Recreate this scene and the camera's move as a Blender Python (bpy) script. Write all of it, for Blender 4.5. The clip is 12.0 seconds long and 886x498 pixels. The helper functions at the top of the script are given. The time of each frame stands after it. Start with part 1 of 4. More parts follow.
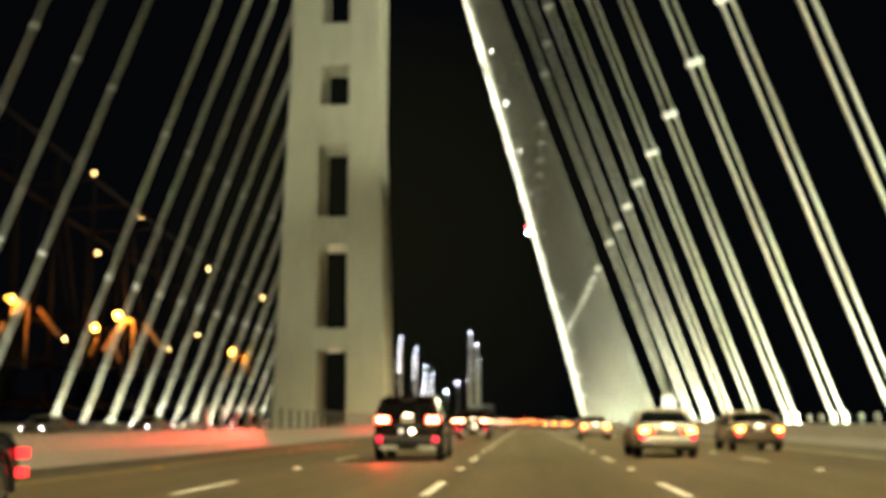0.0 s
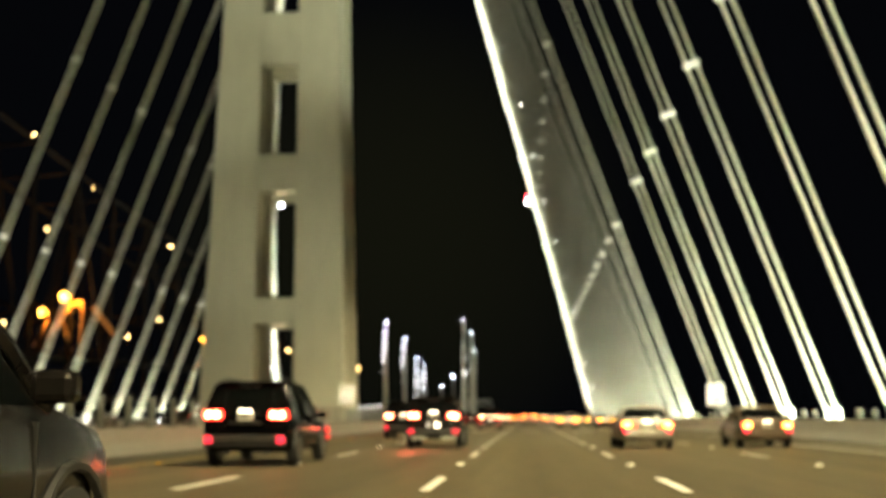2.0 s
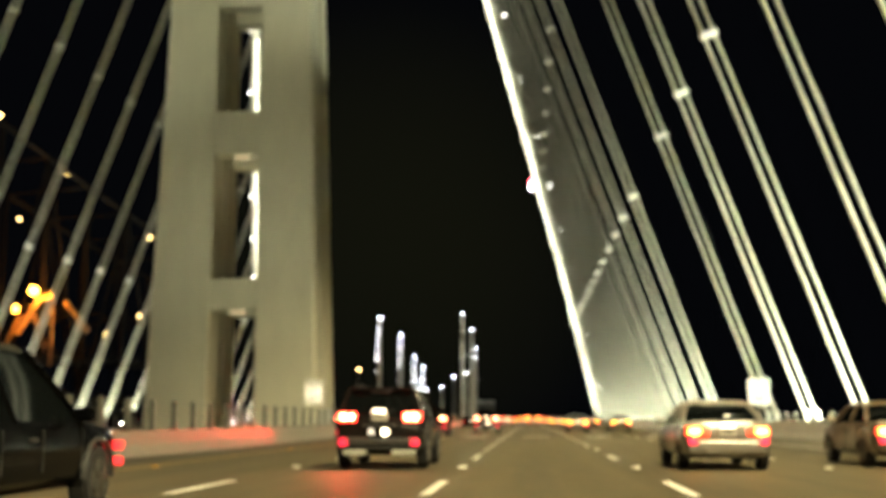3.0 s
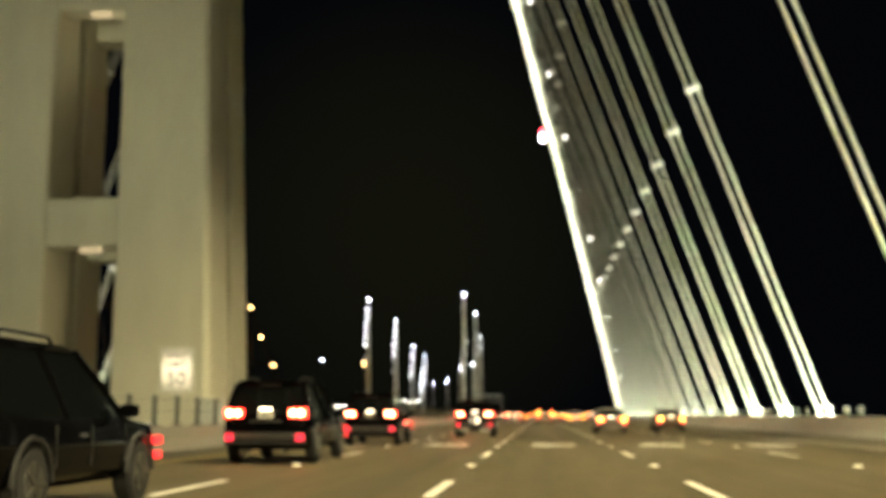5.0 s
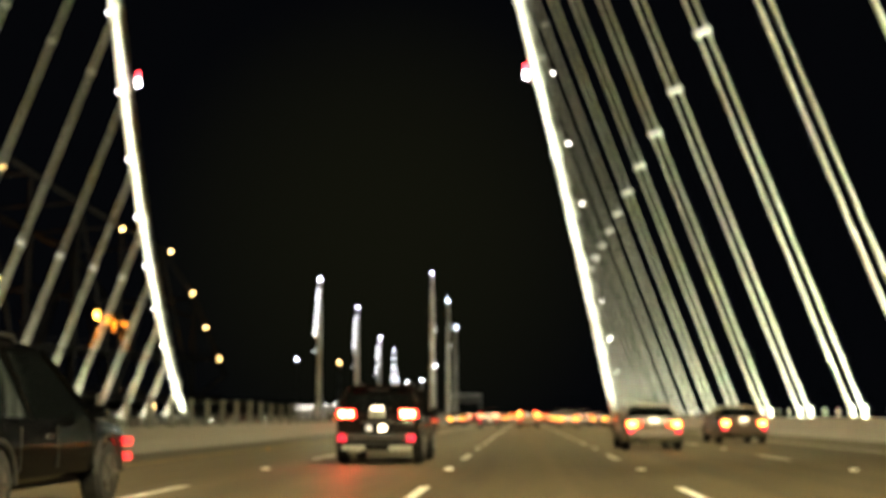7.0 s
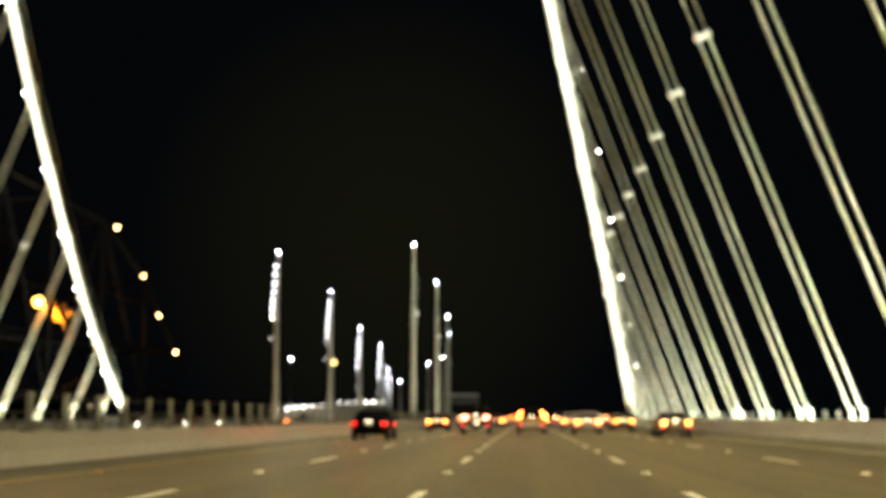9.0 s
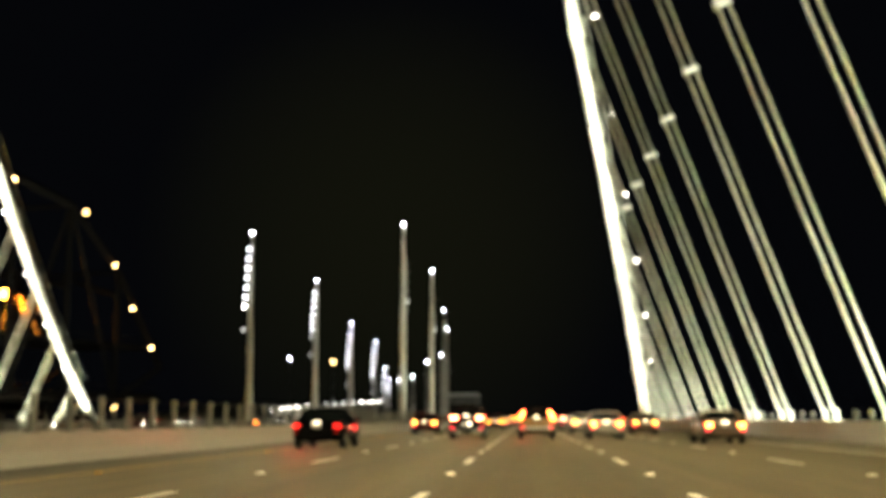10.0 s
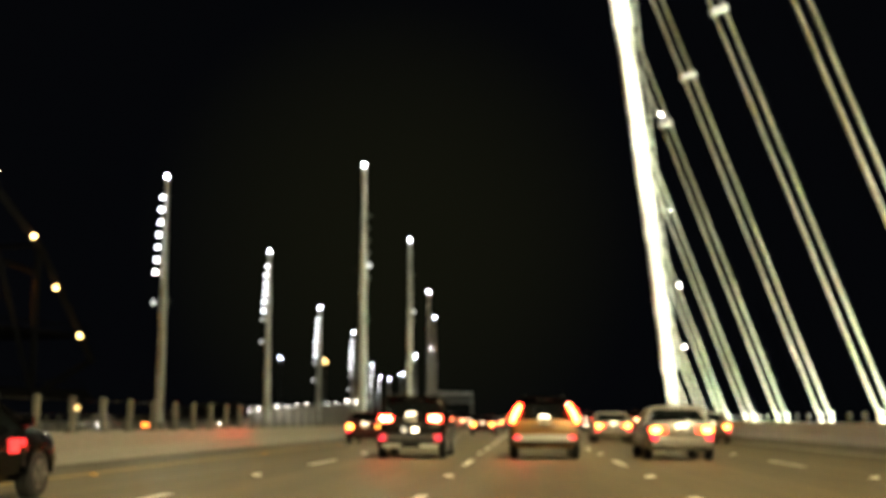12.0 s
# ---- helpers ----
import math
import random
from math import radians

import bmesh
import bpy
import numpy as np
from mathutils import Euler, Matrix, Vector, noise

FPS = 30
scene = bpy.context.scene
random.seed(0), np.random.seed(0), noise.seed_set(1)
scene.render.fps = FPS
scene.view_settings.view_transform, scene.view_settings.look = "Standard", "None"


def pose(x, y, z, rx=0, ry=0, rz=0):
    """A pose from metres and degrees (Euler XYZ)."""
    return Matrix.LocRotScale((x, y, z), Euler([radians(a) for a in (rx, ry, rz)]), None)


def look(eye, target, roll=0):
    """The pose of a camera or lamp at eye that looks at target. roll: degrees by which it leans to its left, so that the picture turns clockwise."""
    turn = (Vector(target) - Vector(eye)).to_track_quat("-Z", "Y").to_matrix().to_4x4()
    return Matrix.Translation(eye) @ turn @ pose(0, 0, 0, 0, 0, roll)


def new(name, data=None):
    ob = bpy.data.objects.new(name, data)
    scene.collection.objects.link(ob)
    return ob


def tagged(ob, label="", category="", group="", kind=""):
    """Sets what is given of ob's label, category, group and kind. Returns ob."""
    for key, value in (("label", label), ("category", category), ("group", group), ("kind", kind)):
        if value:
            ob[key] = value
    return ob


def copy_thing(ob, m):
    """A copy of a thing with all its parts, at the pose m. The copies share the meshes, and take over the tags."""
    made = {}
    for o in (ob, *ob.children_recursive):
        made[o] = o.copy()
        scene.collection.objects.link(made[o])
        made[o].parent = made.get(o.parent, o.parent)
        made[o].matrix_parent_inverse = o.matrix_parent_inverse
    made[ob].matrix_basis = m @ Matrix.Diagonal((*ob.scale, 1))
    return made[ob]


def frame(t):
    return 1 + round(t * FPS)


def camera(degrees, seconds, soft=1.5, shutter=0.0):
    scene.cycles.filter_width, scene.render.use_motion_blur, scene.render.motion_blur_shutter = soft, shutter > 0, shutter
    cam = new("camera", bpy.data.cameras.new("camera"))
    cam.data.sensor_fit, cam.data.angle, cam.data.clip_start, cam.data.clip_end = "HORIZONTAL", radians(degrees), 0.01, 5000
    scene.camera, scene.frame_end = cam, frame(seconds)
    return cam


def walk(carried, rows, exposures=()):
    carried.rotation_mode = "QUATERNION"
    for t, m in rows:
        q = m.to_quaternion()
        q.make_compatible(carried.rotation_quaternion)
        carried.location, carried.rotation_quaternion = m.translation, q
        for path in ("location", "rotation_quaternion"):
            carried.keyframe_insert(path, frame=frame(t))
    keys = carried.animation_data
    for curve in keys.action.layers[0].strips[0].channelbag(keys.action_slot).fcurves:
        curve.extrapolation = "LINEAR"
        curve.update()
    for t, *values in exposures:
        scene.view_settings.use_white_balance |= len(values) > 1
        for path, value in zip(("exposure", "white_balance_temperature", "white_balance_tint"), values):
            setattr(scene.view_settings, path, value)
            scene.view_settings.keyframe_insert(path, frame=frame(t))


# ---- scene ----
# camera: a hand-held view over the dashboard, driving down the middle lane
cam = camera(41.5, 12.0, soft=2.3)
cam.data.dof.use_dof = True
cam.data.dof.focus_distance = 4.0
cam.data.dof.aperture_fstop = 2.0
PATH = [
    (0, 0.13, 4.02, 8.40, 0.02),
    (0.5, 7.19, 4.03, 8.39, -0.01),
    (1, 14.38, 4.01, 8.36, 0.04),
    (1.5, 21.68, 3.99, 8.24, -0.01),
    (2, 29.07, 4.02, 8.19, 0.03),
    (2.5, 36.53, 4.07, 8.27, -0.05),
    (3, 44.05, 4.17, 8.29, -0.03),
    (5, 74.34, 4.73, 8.09, -0.08),
    (5.5, 81.91, 4.68, 8.20, 0.12),
    (6, 89.46, 4.33, 8.23, 0.09),
    (6.5, 96.99, 4.05, 8.14, 0.01),
    (7, 104.49, 3.86, 8.14, -0.05),
    (9, 134.16, 3.93, 8.23, -0.02),
    (9.5, 141.50, 4.02, 8.23, -0.08),
    (10, 148.82, 4.08, 8.27, -0.01),
    (10.5, 156.12, 4.03, 8.33, -0.05),
    (11, 163.41, 4.11, 8.36, -0.02),
    (11.5, 170.71, 4.03, 8.34, 0.02),
    (12, 178.02, 4.05, 8.34, 0.06),
]
walk(cam, [(t, look((-0.40, y, 1.02),
                    (-0.40 - math.sin(radians(yaw)) * math.cos(radians(tilt)), y + math.cos(radians(yaw)) * math.cos(radians(tilt)), 1.02 + math.sin(radians(tilt))),
                    roll)) for t, y, yaw, tilt, roll in PATH], exposures=((0.0, 0.1), (12.0, 0.1)))

# ---- numbers of the place ----
TOWER_X, TOWER_Y = -21.5, 129.7      # middle of the tower
AXIS = -21.27                         # middle line between the two decks
W2 = 299.0                           # where the back-span cables reach the deck
HANGERS_EAST = [97.7 + 10 * k + (2.0 if k == -6 else 0.8 if k == -5 else 0.0) for k in range(-11, 3)]
HANGERS_WEST = [138.2 + 10 * k for k in range(0, 16)]
EDGE_L, EDGE_R = -11.0, 13.4         # faces of the roadway barriers


def bend(y):
    """How far the road has swung to the left at y."""
    if y < 340:
        return 0.0
    if y < 494:
        return 0.00065 * (y - 340) ** 2
    return 15.4 + 0.2 * (y - 494)


def cable_z(y):
    """Height of a main cable over the deck."""
    if y >= 132.6:
        u = y - 237.2
        return 31.9 - 0.573 * u + 0.00125 * u * u
    s = 132.6 - y
    return 105.2 * (1 - s / 400.0) ** 2


def plane_x(z):
    """The sloping sheet in which cable and hangers lie."""
    return 14.95 - 0.355 * z


# ---- light ----
world = bpy.data.worlds.new("night")
scene.world = world
world.use_nodes = True
wn = world.node_tree.nodes
wl = world.node_tree.links
bg = wn["Background"]
tc = wn.new("ShaderNodeTexCoord")
grad = wn.new("ShaderNodeVectorMath")
grad.operation = "DOT_PRODUCT"
grad.inputs[1].default_value = Vector((-0.11, 0.97, 0.15)).normalized()
ramp = wn.new("ShaderNodeValToRGB")
ramp.color_ramp.elements[0].position = 0.978
ramp.color_ramp.elements[0].color = (0.0014, 0.0016, 0.0022, 1)
ramp.color_ramp.elements[1].position = 0.9995
ramp.color_ramp.elements[1].color = (0.0055, 0.0057, 0.0030, 1)
wl.new(tc.outputs["Generated"], grad.inputs[0])
wl.new(grad.outputs["Value"], ramp.inputs["Fac"])
wl.new(ramp.outputs["Color"], bg.inputs["Color"])
bg.inputs["Strength"].default_value = 1.0

WARM_WHITE = (1.0, 0.93, 0.70)
ROPE_LIGHT = (0.95, 1.0, 0.73)
ROAD_LIGHT = (1.0, 0.86, 0.47)


def spot(name, eye, target, watts, degrees, colour=WARM_WHITE, blend=0.6, size=0.3):
    d = bpy.data.lights.new(name, "SPOT")
    d.energy, d.color, d.spot_size, d.spot_blend, d.shadow_soft_size = watts, colour, radians(degrees), blend, size
    ob = new(name, d)
    ob.matrix_world = look(eye, target)
    return ob


def strip(name, eye, target, length, width, watts, colour=WARM_WHITE):
    d = bpy.data.lights.new(name, "AREA")
    d.shape, d.size, d.size_y, d.energy, d.color = "RECTANGLE", width, length, watts, colour
    ob = new(name, d)
    back = (Vector(eye) - Vector(target)).normalized()
    side = Vector((0, 1, 0)).cross(back).normalized()
    m = Matrix((side, back.cross(side), back)).transposed().to_4x4()
    ob.matrix_world = Matrix.Translation(eye) @ m
    return ob


# ---- materials ----
def material(name, colour, rough=0.6, metal=0.0, vary=0.12, grain=8.0, blotch=0.6, bump=0.05, spec=0.5, coat=0.0, stretch=(1, 1, 1)):
    m = bpy.data.materials.new(name)
    m.use_nodes = True
    n, l = m.node_tree.nodes, m.node_tree.links
    b = n["Principled BSDF"]
    b.inputs["Roughness"].default_value = rough
    b.inputs["Metallic"].default_value = metal
    b.inputs["Specular IOR Level"].default_value = spec
    b.inputs["Coat Weight"].default_value = coat
    tco, mapping = n.new("ShaderNodeTexCoord"), n.new("ShaderNodeMapping")
    mapping.inputs["Scale"].default_value = stretch
    l.new(tco.outputs["Object"], mapping.inputs["Vector"])
    fine, wide = n.new("ShaderNodeTexNoise"), n.new("ShaderNodeTexNoise")
    fine.inputs["Scale"].default_value, fine.inputs["Detail"].default_value = grain, 6
    wide.inputs["Scale"].default_value, wide.inputs["Detail"].default_value = blotch, 3
    l.new(mapping.outputs["Vector"], fine.inputs["Vector"])
    l.new(mapping.outputs["Vector"], wide.inputs["Vector"])
    add = n.new("ShaderNodeMath")
    add.operation = "ADD"
    l.new(fine.outputs["Fac"], add.inputs[0])
    l.new(wide.outputs["Fac"], add.inputs[1])
    rng = n.new("ShaderNodeMapRange")
    rng.inputs["From Min"].default_value, rng.inputs["From Max"].default_value = 0.6, 1.4
    rng.inputs["To Min"].default_value, rng.inputs["To Max"].default_value = 1 - vary, 1 + vary
    l.new(add.outputs[0], rng.inputs["Value"])
    mul = n.new("ShaderNodeVectorMath")
    mul.operation = "SCALE"
    mul.inputs[0].default_value = colour
    l.new(rng.outputs["Result"], mul.inputs["Scale"])
    l.new(mul.outputs["Vector"], b.inputs["Base Color"])
    rr = n.new("ShaderNodeMapRange")
    rr.inputs["To Min"].default_value, rr.inputs["To Max"].default_value = max(0.02, rough - 0.1), min(1, rough + 0.12)
    l.new(wide.outputs["Fac"], rr.inputs["Value"])
    l.new(rr.outputs["Result"], b.inputs["Roughness"])
    if bump:
        bn = n.new("ShaderNodeBump")
        bn.inputs["Strength"].default_value, bn.inputs["Distance"].default_value = 0.5, bump
        l.new(fine.outputs["Fac"], bn.inputs["Height"])
        l.new(bn.outputs["Normal"], b.inputs["Normal"])
    return m


def glow(name, colour, strength):
    m = bpy.data.materials.new(name)
    m.use_nodes = True
    b = m.node_tree.nodes["Principled BSDF"]
    b.inputs["Base Color"].default_value = (0.02, 0.02, 0.02, 1)
    b.inputs["Emission Color"].default_value = (*colour, 1)
    b.inputs["Emission Strength"].default_value = strength
    return m


def glass(name, colour=(0.004, 0.005, 0.005), rough=0.04):
    m = bpy.data.materials.new(name)
    m.use_nodes = True
    b = m.node_tree.nodes["Principled BSDF"]
    b.inputs["Base Color"].default_value = (*colour, 1)
    b.inputs["Roughness"].default_value = rough
    b.inputs["IOR"].default_value = 1.5
    b.inputs["Specular IOR Level"].default_value = 0.35
    return m


M_ROAD = material("road_asphalt", (0.088, 0.071, 0.038), rough=0.60, vary=0.24, grain=3.0, blotch=0.25, bump=0.012, spec=0.36, stretch=(1, 0.12, 1))


def lane_wear(mat, amount):
    """Long streaks of polished and oily asphalt along the wheel paths."""
    n, l = mat.node_tree.nodes, mat.node_tree.links
    b = n["Principled BSDF"]
    co, mp1, streak = n.new("ShaderNodeTexCoord"), n.new("ShaderNodeMapping"), n.new("ShaderNodeTexNoise")
    mp1.inputs["Scale"].default_value = (1.0, 0.012, 1.0)
    streak.inputs["Scale"].default_value, streak.inputs["Detail"].default_value = 0.9, 4
    l.new(co.outputs["Object"], mp1.inputs["Vector"])
    l.new(mp1.outputs["Vector"], streak.inputs["Vector"])
    rg = n.new("ShaderNodeMapRange")
    rg.inputs["From Min"].default_value, rg.inputs["From Max"].default_value = 0.3, 0.7
    rg.inputs["To Min"].default_value, rg.inputs["To Max"].default_value = 1 - amount, 1 + amount
    l.new(streak.outputs["Fac"], rg.inputs["Value"])
    sc = n.new("ShaderNodeVectorMath")
    sc.operation = "SCALE"
    l.new(b.inputs["Base Color"].links[0].from_socket, sc.inputs[0])
    l.new(rg.outputs["Result"], sc.inputs["Scale"])
    l.new(sc.outputs["Vector"], b.inputs["Base Color"])


lane_wear(M_ROAD, 0.3)
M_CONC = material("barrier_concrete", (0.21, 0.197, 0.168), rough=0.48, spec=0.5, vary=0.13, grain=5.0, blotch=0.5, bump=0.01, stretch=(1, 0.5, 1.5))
# the outer barrier's uplighting is put into this brighter concrete
M_CONCLIT = material("uplit_barrier_concrete", (0.62, 0.61, 0.55), rough=0.5, spec=0.5, vary=0.14, grain=5.0, blotch=0.5, bump=0.01, stretch=(1, 0.5, 1.5))
M_TOWER = material("tower_paint", (0.57, 0.55, 0.43), rough=0.6, vary=0.10, grain=0.9, blotch=0.12, bump=0.01, stretch=(1, 1, 0.35))
M_WHITE = material("white_bridge_paint", (0.80, 0.79, 0.72), rough=0.5, vary=0.08, grain=4.0, blotch=0.3, bump=0.004)
M_ROPE = material("rope_white_paint", (0.74, 0.72, 0.62), rough=0.5, vary=0.10, grain=14.0, blotch=0.5, bump=0.01, stretch=(4, 4, 0.3))
M_STEEL = material("galvanised_steel", (0.46, 0.47, 0.42), rough=0.5, metal=0.0, vary=0.15, grain=9.0, blotch=0.8, bump=0.004)
M_DARKSTEEL = material("weathered_steel", (0.022, 0.020, 0.018), rough=0.7, vary=0.25, grain=2.0, blotch=0.3, bump=0.01)
M_PAINT = material("road_paint_white", (0.80, 0.78, 0.70), rough=0.6, vary=0.25, grain=6.0, blotch=1.2, bump=0.004)
M_YELLOW = material("road_paint_yellow", (0.36, 0.25, 0.07), rough=0.6, vary=0.25, grain=6.0, blotch=1.2, bump=0.004)
M_WATER = material("night_water", (0.006, 0.008, 0.010), rough=0.35, vary=0.3, grain=0.3, blotch=0.02, bump=0.2)
M_HILL = material("dark_hillside", (0.03, 0.035, 0.02), rough=0.95, vary=0.5, grain=0.08, blotch=0.02, bump=0.5)
M_LED = glow("led_cold_white", (0.93, 0.96, 1.0), 11.0)
M_LEDFAR = glow("led_cold_white_far", (0.93, 0.96, 1.0), 13.0)
M_SHOULDER = material("shoulder_asphalt", (0.05, 0.042, 0.028), rough=0.6, vary=0.25, grain=3.0, blotch=0.25, bump=0.012, stretch=(1, 0.12, 1))
M_SHOULDERPALE = material("pale_shoulder", (0.15, 0.13, 0.085), rough=0.6, vary=0.2, grain=3.0, blotch=0.25, bump=0.012, stretch=(1, 0.12, 1))
M_LEDTOP = glow("led_top_cold_white", (0.86, 0.92, 1.0), 60.0)
M_LEDDIM = glow("led_seen_from_behind", (0.9, 0.92, 0.85), 2.0)
M_CABLELED = glow("cable_lamp_lens", (1.0, 0.97, 0.88), 28.0)
M_SMALLLED = glow("small_lamp_lens", (1.0, 0.97, 0.85), 18.0)
M_BEACON = glow("beacon_white_lens", (0.95, 0.97, 1.0), 60.0)
M_BEACONRED = glow("beacon_red_lens", (1.0, 0.02, 0.03), 25.0)
M_SODIUM = glow("sodium_lens", (1.0, 0.38, 0.04), 34.0)
M_SODIUMSMALL = glow("sodium_lens_small", (1.0, 0.60, 0.20), 20.0)
M_WARMLENS = glow("warm_lens", (1.0, 0.72, 0.35), 1.6)
M_SOFFITGLOW = glow("warm_glow_dim", (1.0, 0.78, 0.42), 0.6)
M_CLAMPGLOW = glow("clamp_glow", (1.0, 0.95, 0.72), 0.9)
M_POST = material("dull_post_steel", (0.11, 0.11, 0.095), rough=0.6, vary=0.2, grain=9.0, blotch=0.8, bump=0.004)
M_AMBER = glow("amber_lens", (1.0, 0.22, 0.03), 9.0)
M_RAMPLED = glow("ramp_lamp_lens", (1.0, 0.96, 0.80), 32.0)
M_SIGN = material("sign_sheeting", (0.85, 0.83, 0.76), rough=0.35, vary=0.05, grain=3.0, bump=0.0)
M_SIGNINK = material("sign_black", (0.02, 0.02, 0.02), rough=0.5, vary=0.1, bump=0.0)
M_RAISED = material("reflector_white", (0.9, 0.88, 0.8), rough=0.3, vary=0.1, bump=0.0)
M_RAISEDY = material("reflector_amber", (0.9, 0.45, 0.04), rough=0.3, vary=0.1, bump=0.0)


# ---- mesh helpers ----
def obj_of(name, bm, mat, parent=None, smooth=False):
    me = bpy.data.meshes.new(name)
    bmesh.ops.recalc_face_normals(bm, faces=bm.faces)
    if smooth:
        for f in bm.faces:
            f.smooth = True
        for e in bm.edges:
            if len(e.link_faces) == 2 and e.calc_face_angle() > 0.75:
                e.smooth = False
    bm.to_mesh(me)
    bm.free()
    if mat:
        me.materials.append(mat)
    ob = new(name, me)
    if parent:
        ob.parent = parent
    return ob


def part(name, bm, mat, parent, label="", smooth=False):
    ob = obj_of(name, bm, mat, parent, smooth)
    if label:
        tagged(ob, label)
    return ob


def empty(name, loc, label, category, group=""):
    ob = new(name)
    ob.location = loc
    return tagged(ob, label, category, group)


def box(bm, x0, x1, y0, y1, z0, z1, bevel=0.0):
    r = bmesh.ops.create_cube(bm, size=1.0)
    vs = r["verts"]
    for v in vs:
        v.co = Vector((x0 + (v.co.x + 0.5) * (x1 - x0), y0 + (v.co.y + 0.5) * (y1 - y0), z0 + (v.co.z + 0.5) * (z1 - z0)))
    if bevel:
        es = list({e for v in vs for e in v.link_edges})
        bmesh.ops.bevel(bm, geom=es, offset=bevel, segments=2, affect="EDGES", profile=0.5)
    return vs


def tube(bm, pts, radius, sides=8, caps=True):
    """A tube along points; radius a number or one for each point."""
    pts = [Vector(p) for p in pts]
    rings = []
    for i, p in enumerate(pts):
        a, b = pts[max(0, i - 1)], pts[min(len(pts) - 1, i + 1)]
        way = (b - a).normalized()
        side = way.cross(Vector((0, 0, 1)))
        if side.length < 1e-4:
            side = way.cross(Vector((1, 0, 0)))
        side.normalize()
        up = side.cross(way)
        r = radius[i] if isinstance(radius, (list, tuple)) else radius
        rings.append([bm.verts.new(p + r * (math.cos(q) * side + math.sin(q) * up)) for q in (2 * math.pi * k / sides for k in range(sides))])
    for a, b in zip(rings, rings[1:]):
        for k in range(sides):
            bm.faces.new((a[k], a[(k + 1) % sides], b[(k + 1) % sides], b[k]))
    if caps:
        bm.faces.new(rings[0][::-1])
        bm.faces.new(rings[-1])


def ball(bm, c, r, u=10, v=7):
    bmesh.ops.create_uvsphere(bm, u_segments=u, v_segments=v, radius=r, matrix=Matrix.Translation(c))


def sweep(bm, profile, ys, shift):
    """A profile of (x, z) carried along y, closed round."""
    rings = [[bm.verts.new((x + shift(y), y, z)) for x, z in profile] for y in ys]
    n = len(profile)
    for a, b in zip(rings, rings[1:]):
        for k in range(n):
            bm.faces.new((a[k], a[(k + 1) % n], b[(k + 1) % n], b[k]))
    bm.faces.new(rings[0])
    bm.faces.new(rings[-1][::-1])


# ---- decks and roads ----
YS = [-80 + 20 * k for k in range(46)]


def left_shift(y):
    return -bend(y)


def mirror_x(x):
    return 2 * AXIS - x


water = bmesh.new()
box(water, -4000, 4000, -3000, 4500, -51, -50)
tagged(obj_of("water", water, M_WATER), "dark night water of the bay under the bridge", "water", kind="structure")

bm = bmesh.new()
sweep(bm, [(-13.4, -0.25), (14.6, -0.25), (14.6, 0.0), (-13.4, 0.0)], YS, left_shift)
tagged(obj_of("road", bm, M_ROAD), "olive-grey worn asphalt roadway with five lanes", "road", kind="structure")
bm = bmesh.new()
sweep(bm, [(-13.4, -0.25), (-10.5, -5.0), (10.0, -5.0), (15.1, -1.5), (15.1, -0.2), (14.6, -0.2)], YS, left_shift)
tagged(obj_of("deck_girder", bm, M_WHITE), "pale painted steel box girder under the roadway", "bridge deck", kind="structure")

bm = bmesh.new()
sweep(bm, [(mirror_x(-13.4), -0.25), (mirror_x(-13.4), 0.0), (mirror_x(14.6), 0.0), (mirror_x(14.6), -0.25)], YS, left_shift)
tagged(obj_of("road_opposite", bm, M_ROAD), "grey asphalt roadway of the opposite carriageway", "road", kind="structure")
bm = bmesh.new()
sweep(bm, [(mirror_x(-13.4), -0.25), (mirror_x(14.6), -0.2), (mirror_x(15.1), -0.2), (mirror_x(15.1), -1.5), (mirror_x(10.0), -5.0), (mirror_x(-10.5), -5.0)], YS, left_shift)
tagged(obj_of("deck_girder_opposite", bm, M_WHITE), "pale painted steel box girder of the opposite deck", "bridge deck", kind="structure")


def barrier(name, face, sign, label, top=0.82, mat=M_CONC):
    """A concrete safety-shape barrier; sign +1: it stands to the right of its face."""
    prof = [(0, 0.0), (0.06, 0.08), (0.20, min(0.33, top - 0.1)), (0.26, top), (0.48, top), (0.55, 0.0)]
    b = bmesh.new()
    sweep(b, [(face + sign * x, z) for x, z in prof], YS, left_shift)
    return tagged(obj_of(name, b, mat), label, "barrier", kind="structure")


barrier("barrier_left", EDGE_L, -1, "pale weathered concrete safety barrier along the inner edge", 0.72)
barrier("barrier_right", EDGE_R, 1, "concrete safety barrier along the outer edge, its uplighting put into the bright colour", 0.92, M_CONCLIT)
barrier("barrier_opposite_inner", mirror_x(EDGE_L), 1, "low pale concrete kerb of the opposite carriageway", 0.35)
barrier("barrier_opposite_outer", mirror_x(EDGE_R), -1, "pale concrete barrier at the far edge of the opposite deck")

bm = bmesh.new()
sweep(bm, [(-11.02, 0.0005), (-9.35, 0.0005), (-9.35, 0.004), (-11.02, 0.004)], YS, left_shift)
tagged(obj_of("shoulder", bm, M_SHOULDER), "darker asphalt strip along the inner barrier", "road shoulder", kind="structure")

bm = bmesh.new()
sweep(bm, [(9.72, 0.0005), (13.42, 0.0005), (13.42, 0.004), (9.72, 0.004)], YS, left_shift)
tagged(obj_of("shoulder_outer", bm, M_SHOULDERPALE), "lighter asphalt strip along the outer barrier", "road shoulder", kind="structure")

